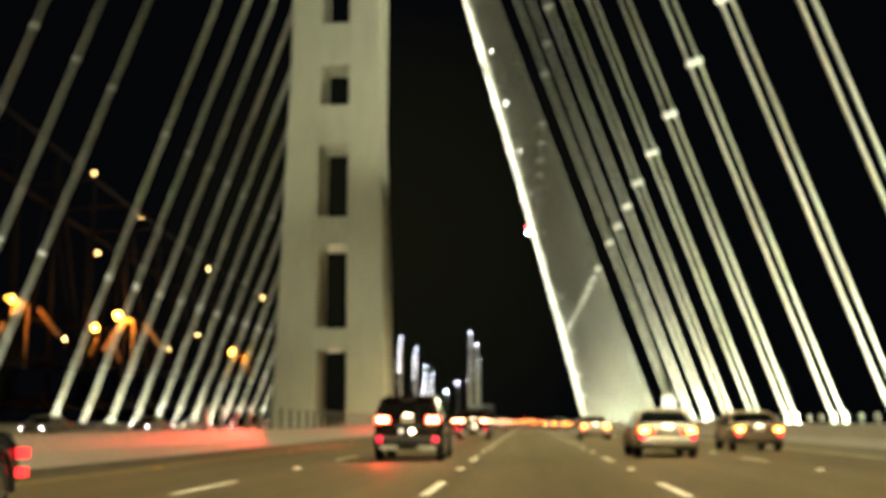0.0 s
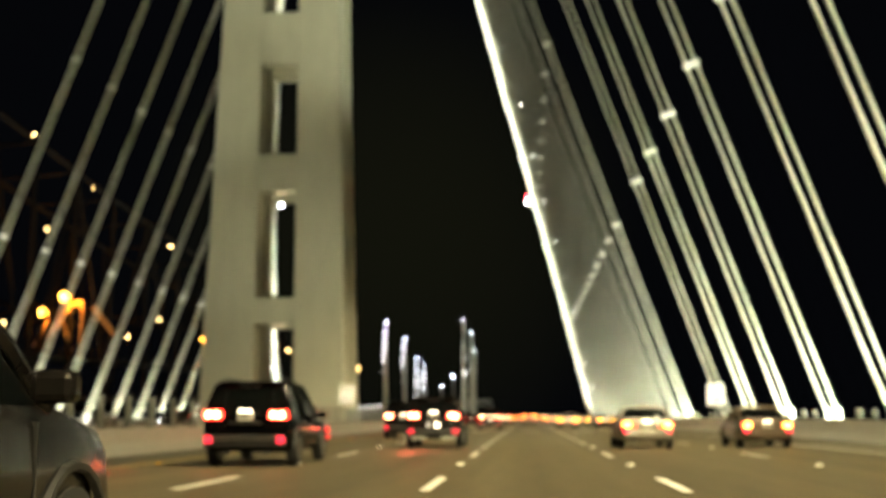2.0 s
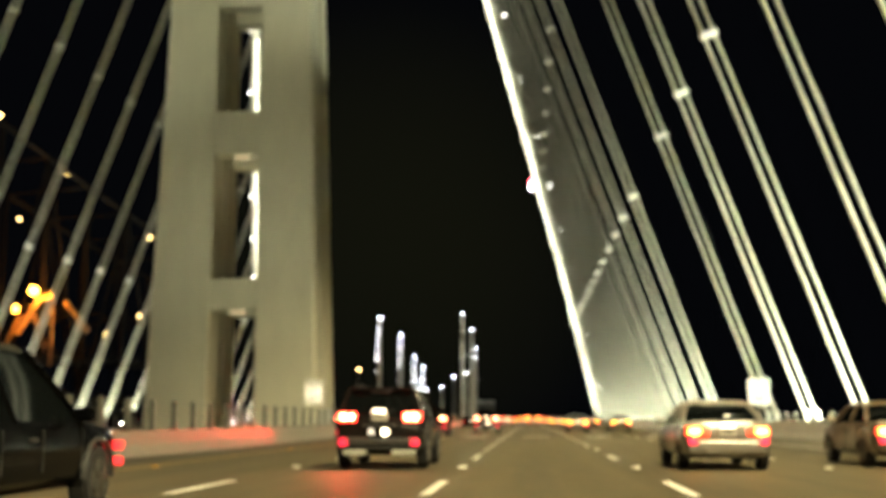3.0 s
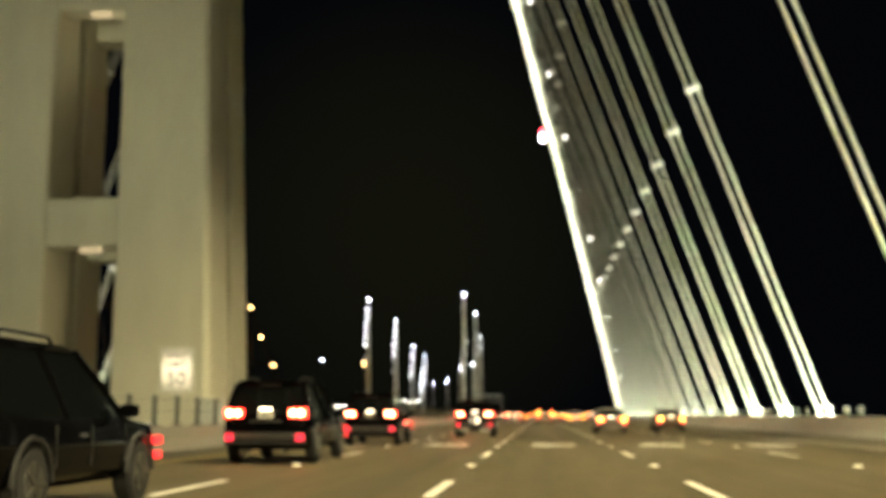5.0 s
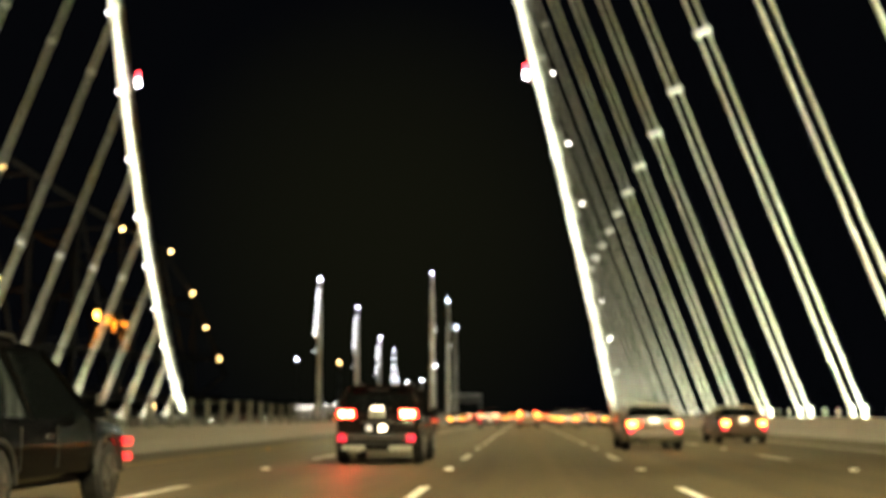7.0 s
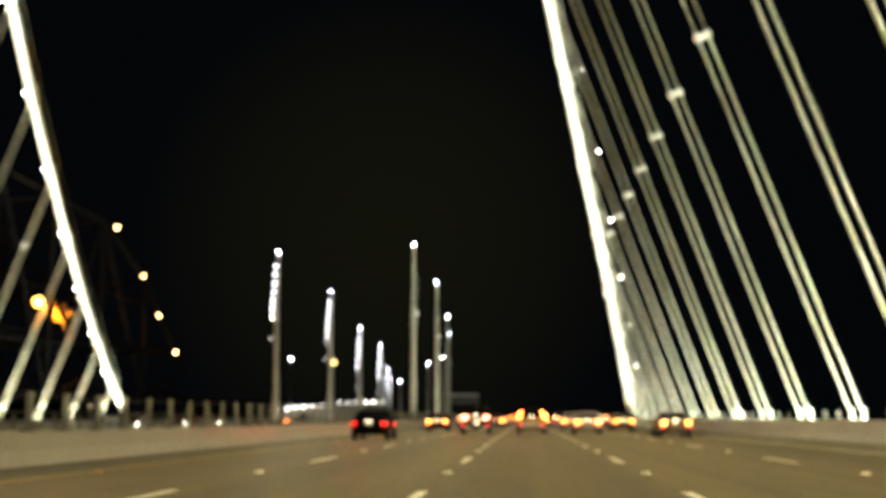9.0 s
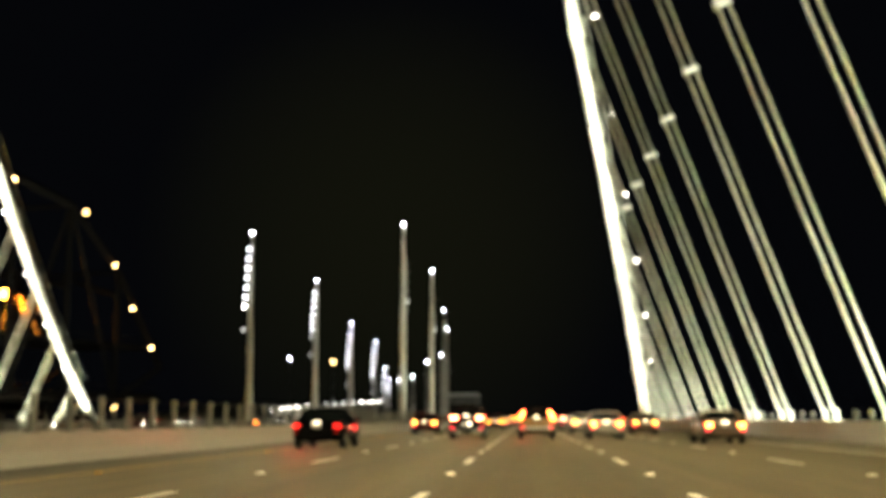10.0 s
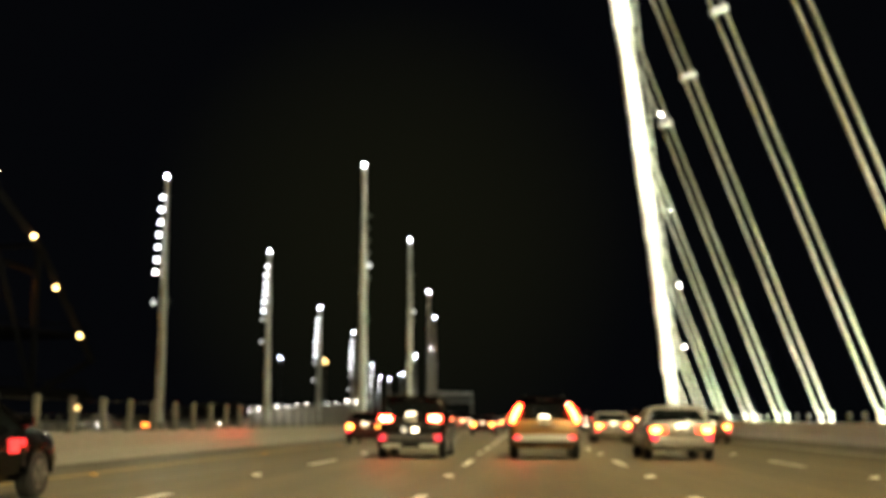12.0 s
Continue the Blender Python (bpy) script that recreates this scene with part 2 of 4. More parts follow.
# ---- lane markings ----
DOT0, PERIOD = 25.8, 14.5
for xe, mat, label in ((-8.75, M_YELLOW, "yellow painted edge line"), (9.6, M_PAINT, "white painted edge line")):
    bm = bmesh.new()
    sweep(bm, [(xe - 0.07, 0.001), (xe - 0.07, 0.004), (xe + 0.07, 0.004), (xe + 0.07, 0.001)], YS, left_shift)
    tagged(obj_of("edge_line", bm, mat), label, "road marking", kind="structure")


def slab_mesh(name, x0, x1, y0, y1, z0, z1, mat, bevel=0.0):
    b = bmesh.new()
    box(b, x0, x1, y0, y1, z0, z1, bevel)
    me = bpy.data.meshes.new(name)
    b.to_mesh(me)
    b.free()
    me.materials.append(mat)
    return me


DASH = slab_mesh("lane_dash", -0.075, 0.075, -1.83, 1.83, 0.0, 0.004, M_PAINT)
dot = bmesh.new()
bmesh.ops.create_cone(dot, cap_ends=True, segments=12, radius1=0.10, radius2=0.07, depth=0.04, matrix=Matrix.Translation((0, 0, 0.02)))
DOT = bpy.data.meshes.new("lane_dot")
dot.to_mesh(DOT)
dot.free()
DOT.materials.append(M_RAISED)
AMBER = slab_mesh("amber_marker", -0.06, 0.06, -0.05, 0.05, 0.0, 0.03, M_RAISEDY, 0.008)
for lane_x in (-5.4, -1.83, 1.83, 5.8):
    for k in range(-4, 26):
        y = DOT0 + PERIOD * k
        d = new("lane_dash", DASH)
        d.location = (lane_x - bend(y), y + PERIOD / 2, 0.001)
        tagged(d, "worn white painted lane dash on the asphalt", "road marking", "lane dashes", "structure")
        d = new("lane_marker", DOT)
        d.location = (lane_x - bend(y), y, 0.0)
        tagged(d, "round white raised lane marker on the asphalt", "road marking", "lane markers", "structure")
for k in range(-4, 26):
    d = new("amber_marker", AMBER)
    d.location = (-8.5, DOT0 + PERIOD * k, 0.0)
    tagged(d, "small amber reflector beside the yellow edge line", "road marking", "amber reflectors", "structure")


def writing(text, size, mat, m, stretch=1.0, depth=0.002, bold=0.012):
    cu = bpy.data.curves.new("writing", "FONT")
    cu.body, cu.size, cu.align_x, cu.align_y, cu.extrude, cu.offset = text, size, "CENTER", "CENTER", depth, bold * size
    ob = new("writing", cu)
    dg = bpy.context.evaluated_depsgraph_get()
    me = bpy.data.meshes.new_from_object(ob.evaluated_get(dg))
    bpy.data.objects.remove(ob)
    me.transform(m @ Matrix.Diagonal((1, stretch, 1, 1)))
    me.materials.clear()
    me.materials.append(mat)
    return me


FIFTY = writing("50", 1.50, M_PAINT, Matrix.Identity(4), 2.2, 0.001, 0.045)
for lane in range(-2, 3):
    d = new("speed_legend", FIFTY)
    d.location = (3.66 * lane, 115.0, 0.004)
    tagged(d, "large white number 50 painted across the lane", "road marking", "speed legends", "structure")

# ---- rail posts on the barriers ----
post = bmesh.new()
box(post, -0.065, 0.065, -0.08, 0.08, 0.0, 0.88, 0.02)
box(post, -0.14, 0.14, -0.15, 0.15, 0.0, 0.05, 0.01)
POST = bpy.data.meshes.new("rail_post")
post.to_mesh(POST)
post.free()
POST.materials.append(M_POST)
knob = bmesh.new()
bmesh.ops.create_cone(knob, cap_ends=True, segments=12, radius1=0.13, radius2=0.13, depth=0.40, matrix=Matrix.Translation((0, 0, 0.20)))
ball(knob, (0, 0, 0.40), 0.13, 12, 6)
KNOB = bpy.data.meshes.new("bollard_cap")
knob.to_mesh(KNOB)
knob.free()
KNOB.materials.append(M_POST)
y = 40.0
while y < 330:
    p = new("rail_post", POST)
    p.location = (EDGE_L - 0.37 - bend(y), y, 0.72)
    tagged(p, "dull galvanised rail post on the concrete barrier", "rail post", "rail posts of the inner barrier")
    y += 2.1
for k in range(96):
    p = new("rail_post", POST)
    p.location = (mirror_x(EDGE_L) + 0.37, 128.0 + 2.1 * k, 0.35)
    tagged(p, "dull galvanised rail post on the opposite kerb", "rail post", "rail posts of the opposite kerb")
for z in (1.15, 1.5):
    bm = bmesh.new()
    tube(bm, [(EDGE_L - 0.37, 39.0, z), (EDGE_L - 0.37, 332.0, z)], 0.008, 6)
    tagged(obj_of("guard_cable", bm, M_DARKSTEEL), "thin steel guard cable between the rail posts", "guard rail", "guard cables")
for hy in HANGERS_EAST + HANGERS_WEST + [127.7]:
    for o in (0.45, 2.9):
        p = new("bollard", KNOB)
        p.location = (EDGE_R + 0.37, hy + o, 0.90)
        tagged(p, "short rounded dull grey post on the outer barrier", "post", "posts of the outer barrier")


# ---- the tower ----
tower = empty("bridge_tower", (TOWER_X, TOWER_Y, 0), "tall pale steel bridge tower of four tapering legs with cross beams", "bridge tower")
H0, H1 = -45.0, 108.0


def half_out(z):
    return 6.3 - 0.030 * z


def half_deep(z):
    return 3.65 - 0.014 * z


def leg(sx, sy):
    b = bmesh.new()
    zs = [H0, 0, 6, 12, 29, 35, 47, 64, 82, 96, H1]
    rings = []
    for z in zs:
        xo, xi, yo, yi = half_out(z), (1.7 if sx > 0 else 1.75) - 0.004 * z, half_deep(z), 0.45
        pts = [(xi, yi), (xo, yi), (xo, yo - 0.22), (xo - 0.22, yo), (xi + 0.10, yo), (xi, yo - 0.10)]
        rings.append([b.verts.new((sx * x, sy * y, z)) for x, y in pts])
    n = len(rings[0])
    for p, q in zip(rings, rings[1:]):
        for k in range(n):
            b.faces.new((p[k], p[(k + 1) % n], q[(k + 1) % n], q[k]))
    b.faces.new(rings[0])
    b.faces.new(rings[-1])
    return part("leg", b, M_TOWER, tower)


for sx in (-1, 1):
    for sy in (-1, 1):
        lg = leg(sx, sy)
        for z in (18.0, 31.5, 36.5, 58.0, 76.0):
            b = bmesh.new()
            xo, yo = half_out(z), half_deep(z)
            x0, x1 = sorted((sx * 2.4, sx * (xo + 0.01)))
            y0, y1 = sorted((sy * (yo - 0.3), sy * (yo + 0.012)))
            box(b, x0, x1, y0, y1, z - 0.05, z + 0.05)
            part("weld_seam", b, M_TOWER, lg)
    b = bmesh.new()
    x0, x1 = sorted((sx * (half_out(0) - 0.75), sx * (half_out(0) - 1.6)))
    box(b, x0, x1, -0.46, 0.46, H0, 100)
    part("web_plate", b, M_TOWER, tower)
BEAMS = [(-1.4, 0.85), (9.95, 1.15), (21.9, 1.65), (34.0, 2.35), (43.6, 2.4), (55.0, 2.4), (66.0, 2.4), (77.0, 2.4), (88.0, 2.4), (99.0, 2.4)]     # height and half depth
for z, hb in BEAMS:
    for sy in (-1, 1):
        b = bmesh.new()
        yo = half_deep(z)
        y0, y1 = sorted((sy * (yo - 0.25), sy * (yo - 1.7)))
        box(b, -2.45, 1.75, y0, y1, z - hb, z + hb, 0.12)
        beam = part("cross_beam", b, M_TOWER, tower)
        if z > 12:
            # raised web and lower flange on the outer face
            b = bmesh.new()
            yf = sy * (yo - 0.25)
            box(b, -2.05, 1.65, *sorted((yf, yf + sy * 0.10)), z + 0.1 * hb, z + hb - 0.15, 0.03)
            box(b, -2.05, 1.65, *sorted((yf, yf + sy * 0.06)), z - hb + 0.12, z - 0.15 * hb, 0.03)
            part("web_panel", b, M_TOWER, beam)
    # glow box stands in for the warm-lit patch under the beam
    if 0 < z < 30:
        b = bmesh.new()
        box(b, -0.2, 0.8, -half_deep(z) + 0.35, -half_deep(z) + 0.75, z - hb - 0.27, z - hb, 0.05)
        part("soffit_glow", b, M_SOFFITGLOW, tower, "warm glowing patch for the lit underside of a cross beam")
b = bmesh.new()
box(b, -4.2, 4.2, -3.6, 3.6, H1, H1 + 2.5, 0.4)
part("saddle_housing", b, M_TOWER, tower)

# ---- main cables ----


def cable_points(side, y0, y1, n):
    out = []
    for k in range(n + 1):
        y = y0 + (y1 - y0) * k / n
        z = max(cable_z(y), 0.0)
        x = plane_x(z)
        out.append((x if side > 0 else mirror_x(x), y, z))
    return out


def cable_light(parent, x, y, z):
    b = bmesh.new()
    ball(b, (x, y, z), 0.125, 12, 8)
    return part("cable_lamp", b, M_CABLELED, parent, "small glowing white cable lamp")


for side in (1, -1):
    name = "thick white main cable with bands and hand ropes, brightly lit"
    cable = empty("main_cable", (0, 0, 0), name, "bridge cable", "main cables")
    west = cable_points(side, TOWER_Y + 1.5, W2, 40)
    b = bmesh.new()
    tube(b, west, 0.52, 16)
    part("cable", b, M_WHITE, cable, smooth=True)
    east = cable_points(side, TOWER_Y - 1.5, TOWER_Y - 290, 30)
    b = bmesh.new()
    tube(b, east, 0.43, 12)
    part("cable", b, M_WHITE, cable, smooth=True)
    for o in (-0.75, 0.75):
        b = bmesh.new()
        tube(b, [(x + o, y, z + 1.0) for x, y, z in west[:-2]], 0.06, 6)
        part("hand_rope", b, M_STEEL, cable)
    for hy in HANGERS_WEST:
        z = cable_z(hy)
        x = plane_x(z) if side > 0 else mirror_x(plane_x(z))
        z1 = cable_z(hy - 0.6)
        x1 = plane_x(z1) if side > 0 else mirror_x(plane_x(z1))
        z2 = cable_z(hy + 0.6)
        x2 = plane_x(z2) if side > 0 else mirror_x(plane_x(z2))
        b = bmesh.new()
        tube(b, [(x1, hy - 0.6, z1), (x2, hy + 0.6, z2)], 0.64, 14)
        for o in (-0.75, 0.75):
            tube(b, [(x + o * 0.5, hy, z + 0.3), (x + o, hy, z + 1.05)], 0.05, 6)
        part("cable_band", b, M_WHITE, cable)
    for k in range(-7, 9):
        hy = 208.65 + 9.6 * k + (1.3 if side < 0 else 0.0)
        z = cable_z(hy)
        x = plane_x(z) if side > 0 else mirror_x(plane_x(z))
        lx = x + (1.55 if side > 0 else -0.9)
        b = bmesh.new()
        tube(b, [(x, hy, z + 0.3), (lx, hy, z + 0.45)], 0.05, 6)
        part("lamp_arm", b, M_STEEL, cable)
        cable_light(cable, lx, hy, z + 0.5)
    # beacon: a red lamp over a bright white one
    hy = 228.5
    z = cable_z(hy) + 0.3
    x = (plane_x(z) if side > 0 else mirror_x(plane_x(z))) - side * 1.4
    b = bmesh.new()
    tube(b, [(x, hy, z + 0.25), (x, hy, z + 1.0)], 0.20, 12)
    part("beacon_lamp", b, M_BEACON, cable, "very bright white beacon lamp")
    b = bmesh.new()
    tube(b, [(x, hy, z + 1.2), (x, hy, z + 1.8)], 0.2, 12)
    part("red_lamp", b, M_BEACONRED, cable, "red warning lamp")
    b = bmesh.new()
    tube(b, [(x + side * 1.2, hy, z - 0.3), (x, hy, z + 0.1), (x, hy, z + 1.9)], 0.06, 6)
    part("beacon_bracket", b, M_STEEL, cable)
    # where the cable enters the deck
    sh = empty("cable_anchorage", (14.9 if side > 0 else mirror_x(14.9), W2 - 3, 0), "pale steel anchorage where the main cable meets the deck", "anchorage", "cable anchorages")
    b = bmesh.new()
    box(b, -0.6, 0.6, -3.0, 6.0, 0.0, 1.2, 0.2)
    part("housing", b, M_STEEL, sh)
    b = bmesh.new()
    box(b, -1.05, 1.05, -4.2, -3.4, 0.0, 0.5, 0.1)
    part("base_plate", b, M_STEEL, sh)

# ---- hangers ----


def hanger(y, side, group):
    zt = cable_z(y) - 0.2
    zb = 1.15
    xt, xb = plane_x(zt), 14.5
    if side < 0:
        xt, xb = mirror_x(xt) + (2.1 if y < TOWER_Y else 0.45), mirror_x(xb)
    h = empty("hanger", (xb, y, 0), "pair of pale steel suspender ropes with spacer clamps, lit from below", "suspender", group)
    for o in (-0.26, 0.26):
        b = bmesh.new()
        for q in (-0.07, 0.07):
            tube(b, [(o, q, zb), (xt - xb + o, q, zt - zb + zb)], 0.068, 8)
        part("rope", b, M_ROPE, h, smooth=True)
        b = bmesh.new()
        tube(b, [(o, 0, zb - 0.55), (o + 0.02 * side, 0, zb + 0.35)], [0.17, 0.12], 10)
        part("socket", b, M_WHITE, h)
    b = bmesh.new()
    box(b, -0.5, 0.5, -0.3, 0.3, -0.2, 0.7, 0.08)
    part("deck_bracket", b, M_WHITE, h)
    for z in (18.9, 36.6) if side > 0 else (18.4, 36.1):
        if z < zt - 3:
            b = bmesh.new()
            f = (z - zb) / (zt - zb)
            cx = (xt - xb) * f
            box(b, -0.42, 0.42, -0.20, 0.20, -0.17, 0.17, 0.06)
            b.transform(Matrix.Translation((cx, 0, z)) @ Matrix.Rotation(math.atan2(xt - xb, zt - zb), 4, "Y"))
            clamp = part("spacer_clamp", b, M_WHITE, h, "white spacer clamp")
            # added glow plate gives the lower clamps their bright look
            if z < 30:
                b = bmesh.new()
                box(b, -0.36, 0.36, -0.235, -0.205, -0.12, 0.13, 0.01)
                b.transform(Matrix.Translation((cx, 0, z)) @ Matrix.Rotation(math.atan2(xt - xb, zt - zb), 4, "Y"))
                part("clamp_glow_plate", b, M_CLAMPGLOW, clamp, "softly glowing plate added for the clamp's bright look")
    return h


for y in HANGERS_EAST + HANGERS_WEST:
    hanger(y, 1, "suspenders of the outer cable")
for y in HANGERS_EAST[-3:] + HANGERS_WEST:
    hanger(y, -1, "suspenders of the opposite cable")

# deck-edge uplights for the ropes, fill spots at the spacer clamps, floods for the tower
for side in (1, -1):
    xs = 15.55 if side > 0 else mirror_x(16.0)
    for y0, y1, power in (((20, 90, 640.0), (90, 110, 900.0), (118.5, 129, 900.0), (130, 165, 610.0), (165, 200, 370.0), (200, 296, 300.0)) if side > 0 else ((70, 296, 235.0),)):
        strip("rope_uplight", (xs, (y0 + y1) / 2, -0.7), (xs - side * 1.3, (y0 + y1) / 2, 3), y1 - y0, 0.3, power * (y1 - y0), ROPE_LIGHT)
for y0, y1 in ((75, 124), (136, 296)):
    o = strip("rope_uplight", (mirror_x(12.9), (y0 + y1) / 2, 1.12), (mirror_x(13.6), (y0 + y1) / 2, 4), y1 - y0, 0.2, 75 * (y1 - y0), ROPE_LIGHT)
    o.data.spread = radians(110)
# unseen strip lights added under the main cables to brighten their undersides
for side in (1, -1):
    for ya in range(140, 290, 25):
        yb = ya + 25
        pa, pb = Vector((plane_x(cable_z(ya)), ya, cable_z(ya))), Vector((plane_x(cable_z(yb)), yb, cable_z(yb)))
        if side < 0:
            pa.x, pb.x = mirror_x(pa.x), mirror_x(pb.x)
        way, mid = (pb - pa).normalized(), (pa + pb) / 2
        under = (Vector((0, 0, -1)) + way * way.z).normalized()
        d = bpy.data.lights.new("cable_fill", "AREA")
        d.shape, d.size, d.size_y, d.energy, d.color = "RECTANGLE", 0.06, (pb - pa).length, (800 if side > 0 else 560) * (0.3 if ya > 260 else 1.0), ROPE_LIGHT
        o = new("cable_fill", d)
        o.matrix_world = Matrix.Translation(mid + 1.5 * under) @ Matrix((way.cross(under), way, under)).transposed().to_4x4()
# unseen spots added at the clamps to light the road
for y in HANGERS_EAST[1:] + HANGERS_WEST:
    ahead = 240 < y < 270          # these also light the lamp standards beyond
    watts = 16000 if ahead else 15500 if y < 92 else 16500 if y < 130 else 14200 if y < 190 else 11500
    spot("road_fill", (plane_x(18.9) - 0.8, y, 18.6), (-14.0, y + 34, 6.0) if ahead else (-0.6 if y < 130 else -1.2 if y < 190 else -3.5, y + 8, 0), watts, 100, colour=ROPE_LIGHT if ahead else ROAD_LIGHT, blend=0.9)
for y in HANGERS_WEST[::4]:
    spot("road_fill", (mirror_x(plane_x(18.9) - 0.8), y, 18.6), (mirror_x(-1.0), y - 10, 0), 15000, 110, colour=ROAD_LIGHT, blend=0.9)
for zt, watts in ((6.0, 42000), (24.0, 52000), (44.0, 38000)):
    spot("tower_flood", (-20.6, 40.0, -2.0), (-21.0, 128.0, zt), watts, 25, colour=(1.0, 0.97, 0.62), blend=0.8, size=1.0)
# unseen flood added at the outer deck edge to lift the tower's side face
spot("tower_flood", (14.2, 112.0, 1.6), (-15.5, 130.0, 18.0), 2600, 42, colour=(1.0, 0.97, 0.62), blend=0.9, size=0.6)
# unseen point lights added below the beams for the inner faces
for (z, hb), watts in zip(BEAMS[1:3], (16, 30)):
    d = bpy.data.lights.new("soffit_light", "POINT")
    d.energy, d.color, d.shadow_soft_size = watts, (1.0, 0.88, 0.55), 0.3
    o = new("soffit_light", d)
    o.location = (TOWER_X + 0.9, TOWER_Y - 1.6, z - hb - 1.4)


# ---- lamp standards ----
def lamp_standard(x, y, top, facing, group, leds=8):
    p = empty("street_lamp", (x, y, 0), "tall tapering pale steel lamp standard with stacked glowing led heads" if facing else "tall tapering pale steel lamp standard, its led heads turned away", "street lamp", group)
    b = bmesh.new()
    tube(b, [(0, 0, 0), (0, 0, top * 0.5), (0, 0, top)], [0.38, 0.29, 0.17], 12)
    part("pole", b, M_STEEL, p, smooth=True)
    b = bmesh.new()
    box(b, -0.6, 0.6, -0.6, 0.6, 0, 0.9, 0.05)
    part("base", b, M_CONC, p)
    b = bmesh.new()
    ball(b, (0, -0.12, top + 0.1), 0.14 if y < 400 else 0.21, 12, 8)
    part("top_lamp", b, M_LEDTOP, p, "glowing cold white lamp head")
    for k in range(leds):
        z = top - 1.65 - 1.0 * k - (1.4 if facing and k == leds - 1 else 0.0)
        o = -0.20 - 0.06 * k if facing else 0.42 if y < 330 else 0.30
        r = 0.16 if y < 290 else 0.15
        b = bmesh.new()
        if facing:
            ball(b, (o, -0.45, z), r, 10, 6)
            head = part("led_head", b, (M_LED if y < 290 else M_LEDFAR) if k < leds - 2 else M_SMALLLED if k < leds - 1 and y < 290 else M_LEDDIM, p)
            b = bmesh.new()
            box(b, o - 0.05, 0.0, -0.42, -0.36, z - 0.03, z + 0.03)
            box(b, -0.04, 0.04, -0.40, -0.1, z - 0.03, z + 0.03)
            part("lamp_arm", b, M_STEEL, head)
        else:
            z -= 2.25
            r = 0.11 if y < 330 else 0.07
            box(b, o - r, o + r, 0.02, 0.30, z - 1.4 * r, z + 1.4 * r, 0.04)
            box(b, 0.0, o - 0.08, 0.08, 0.16, z - 0.04, z + 0.04)
            part("led_head", b, M_LEDDIM if k == 4 else M_POST, p)
    return p


LEFT_ROW = [(-28.9, 268.1, 20.2), (-29.0, 306.6, 19.7), (-29.2, 340.2, 16.6), (-31.0, 385.0, 16.4), (-44.0, 509.0, 16.5), (-54.0, 606.0, 16.5)]
RIGHT_ROW = [(-13.0, 268.0, 20.9), (-13.1, 305.8, 20.8), (-13.6, 337.5, 18.4), (-15.6, 373.0, 18.0), (-21.0, 431.0, 16.2), (-26.6, 456.0, 15.8), (-32.9, 484.0, 12.8), (-45.1, 560.0, 14.1)]
for x, y, top in LEFT_ROW:
    lamp_standard(x, y, top, True, "lamp standards of the opposite carriageway")
for x, y, top in RIGHT_ROW:
    lamp_standard(x, y, top, False, "lamp standards of the near carriageway", 6)
for x, y in ((-28.5, 268.0), (-13.4, 306.0)):
    spot("pole_luminaire", (x, y - 0.5, 16.0), (x + 6, y - 26, 0), 5500, 120, colour=(0.96, 0.98, 0.66), blend=0.9)


# ---- speed limit signs ----
def speed_sign(x, y, label):
    s = empty("speed_sign", (x, y, 0.0), label, "road sign", "speed limit signs")
    b = bmesh.new()
    box(b, -0.04, 0.04, 0.03, 0.09, 0.82, 3.3, 0.01)
    part("sign_post", b, M_STEEL, s)
    b = bmesh.new()
    box(b, -0.64, 0.64, -0.015, 0.015, 1.88, 3.50, 0.006)
    plate = part("plate", b, M_SIGN, s, "white reflective sign plate")
    b = bmesh.new()
    for x0, x1, z0, z1 in ((-0.59, 0.59, 3.42, 3.45), (-0.59, 0.59, 1.93, 1.96), (-0.59, -0.56, 1.93, 3.45), (0.56, 0.59, 1.93, 3.45)):
        box(b, x0, x1, -0.021, -0.017, z0, z1)
    part("border", b, M_SIGNINK, plate)
    for text, z, size in (("SPEED", 3.20, 0.31), ("LIMIT", 2.89, 0.31), ("50", 2.34, 0.75)):
        me = writing(text, size, M_SIGNINK, Matrix.Translation((0, -0.022, z)) @ Matrix.Rotation(radians(90), 4, "X"))
        o = new("lettering", me)
        o.parent = plate
    return s


speed_sign(-13.8, 116.8, "white speed limit 50 sign on a post behind the inner barrier")
speed_sign(13.6, 117.2, "white speed limit 50 sign on a post behind the outer barrier")


# ---- vehicles ----
M_TYRE = material("tyre_rubber", (0.018, 0.018, 0.018), rough=0.85, vary=0.2, bump=0.004)
M_RIM = material("alloy_rim", (0.16, 0.155, 0.145), rough=0.3, metal=0.8, vary=0.1, bump=0.0)
M_TRIM = material("black_trim", (0.02, 0.02, 0.02), rough=0.55, vary=0.2, bump=0.002)
M_GLASS = glass("car_glass")
M_TAIL = glow("tail_lamp_red_lens", (1.0, 0.022, 0.012), 14.0)
M_BULB = glow("tail_lamp_bulb", (1.0, 0.58, 0.22), 28.0)
M_BULBAMBER = glow("tail_lamp_amber_bulb", (1.0, 0.40, 0.05), 24.0)
M_TAILDEEP = glow("tail_lamp_deep_red", (1.0, 0.015, 0.012), 3.5)
M_FLANKGLOW = glow("flank_glow_red", (1.0, 0.03, 0.03), 2.5)
M_REFLECTGLOW = glow("reflector_glow_red", (1.0, 0.02, 0.05), 4.0)
M_TAILAMBER = glow("tail_lamp_amber", (1.0, 0.035, 0.012), 6.0)
M_HEAD = glow("head_lamp_lit", (1.0, 0.97, 0.88), 120.0)
M_PLATE = material("plate_white", (0.8, 0.78, 0.7), rough=0.4, vary=0.05, bump=0.0)
M_SMALLTAIL = glow("rear_glow_dim", (1.0, 0.85, 0.60), 1.6)
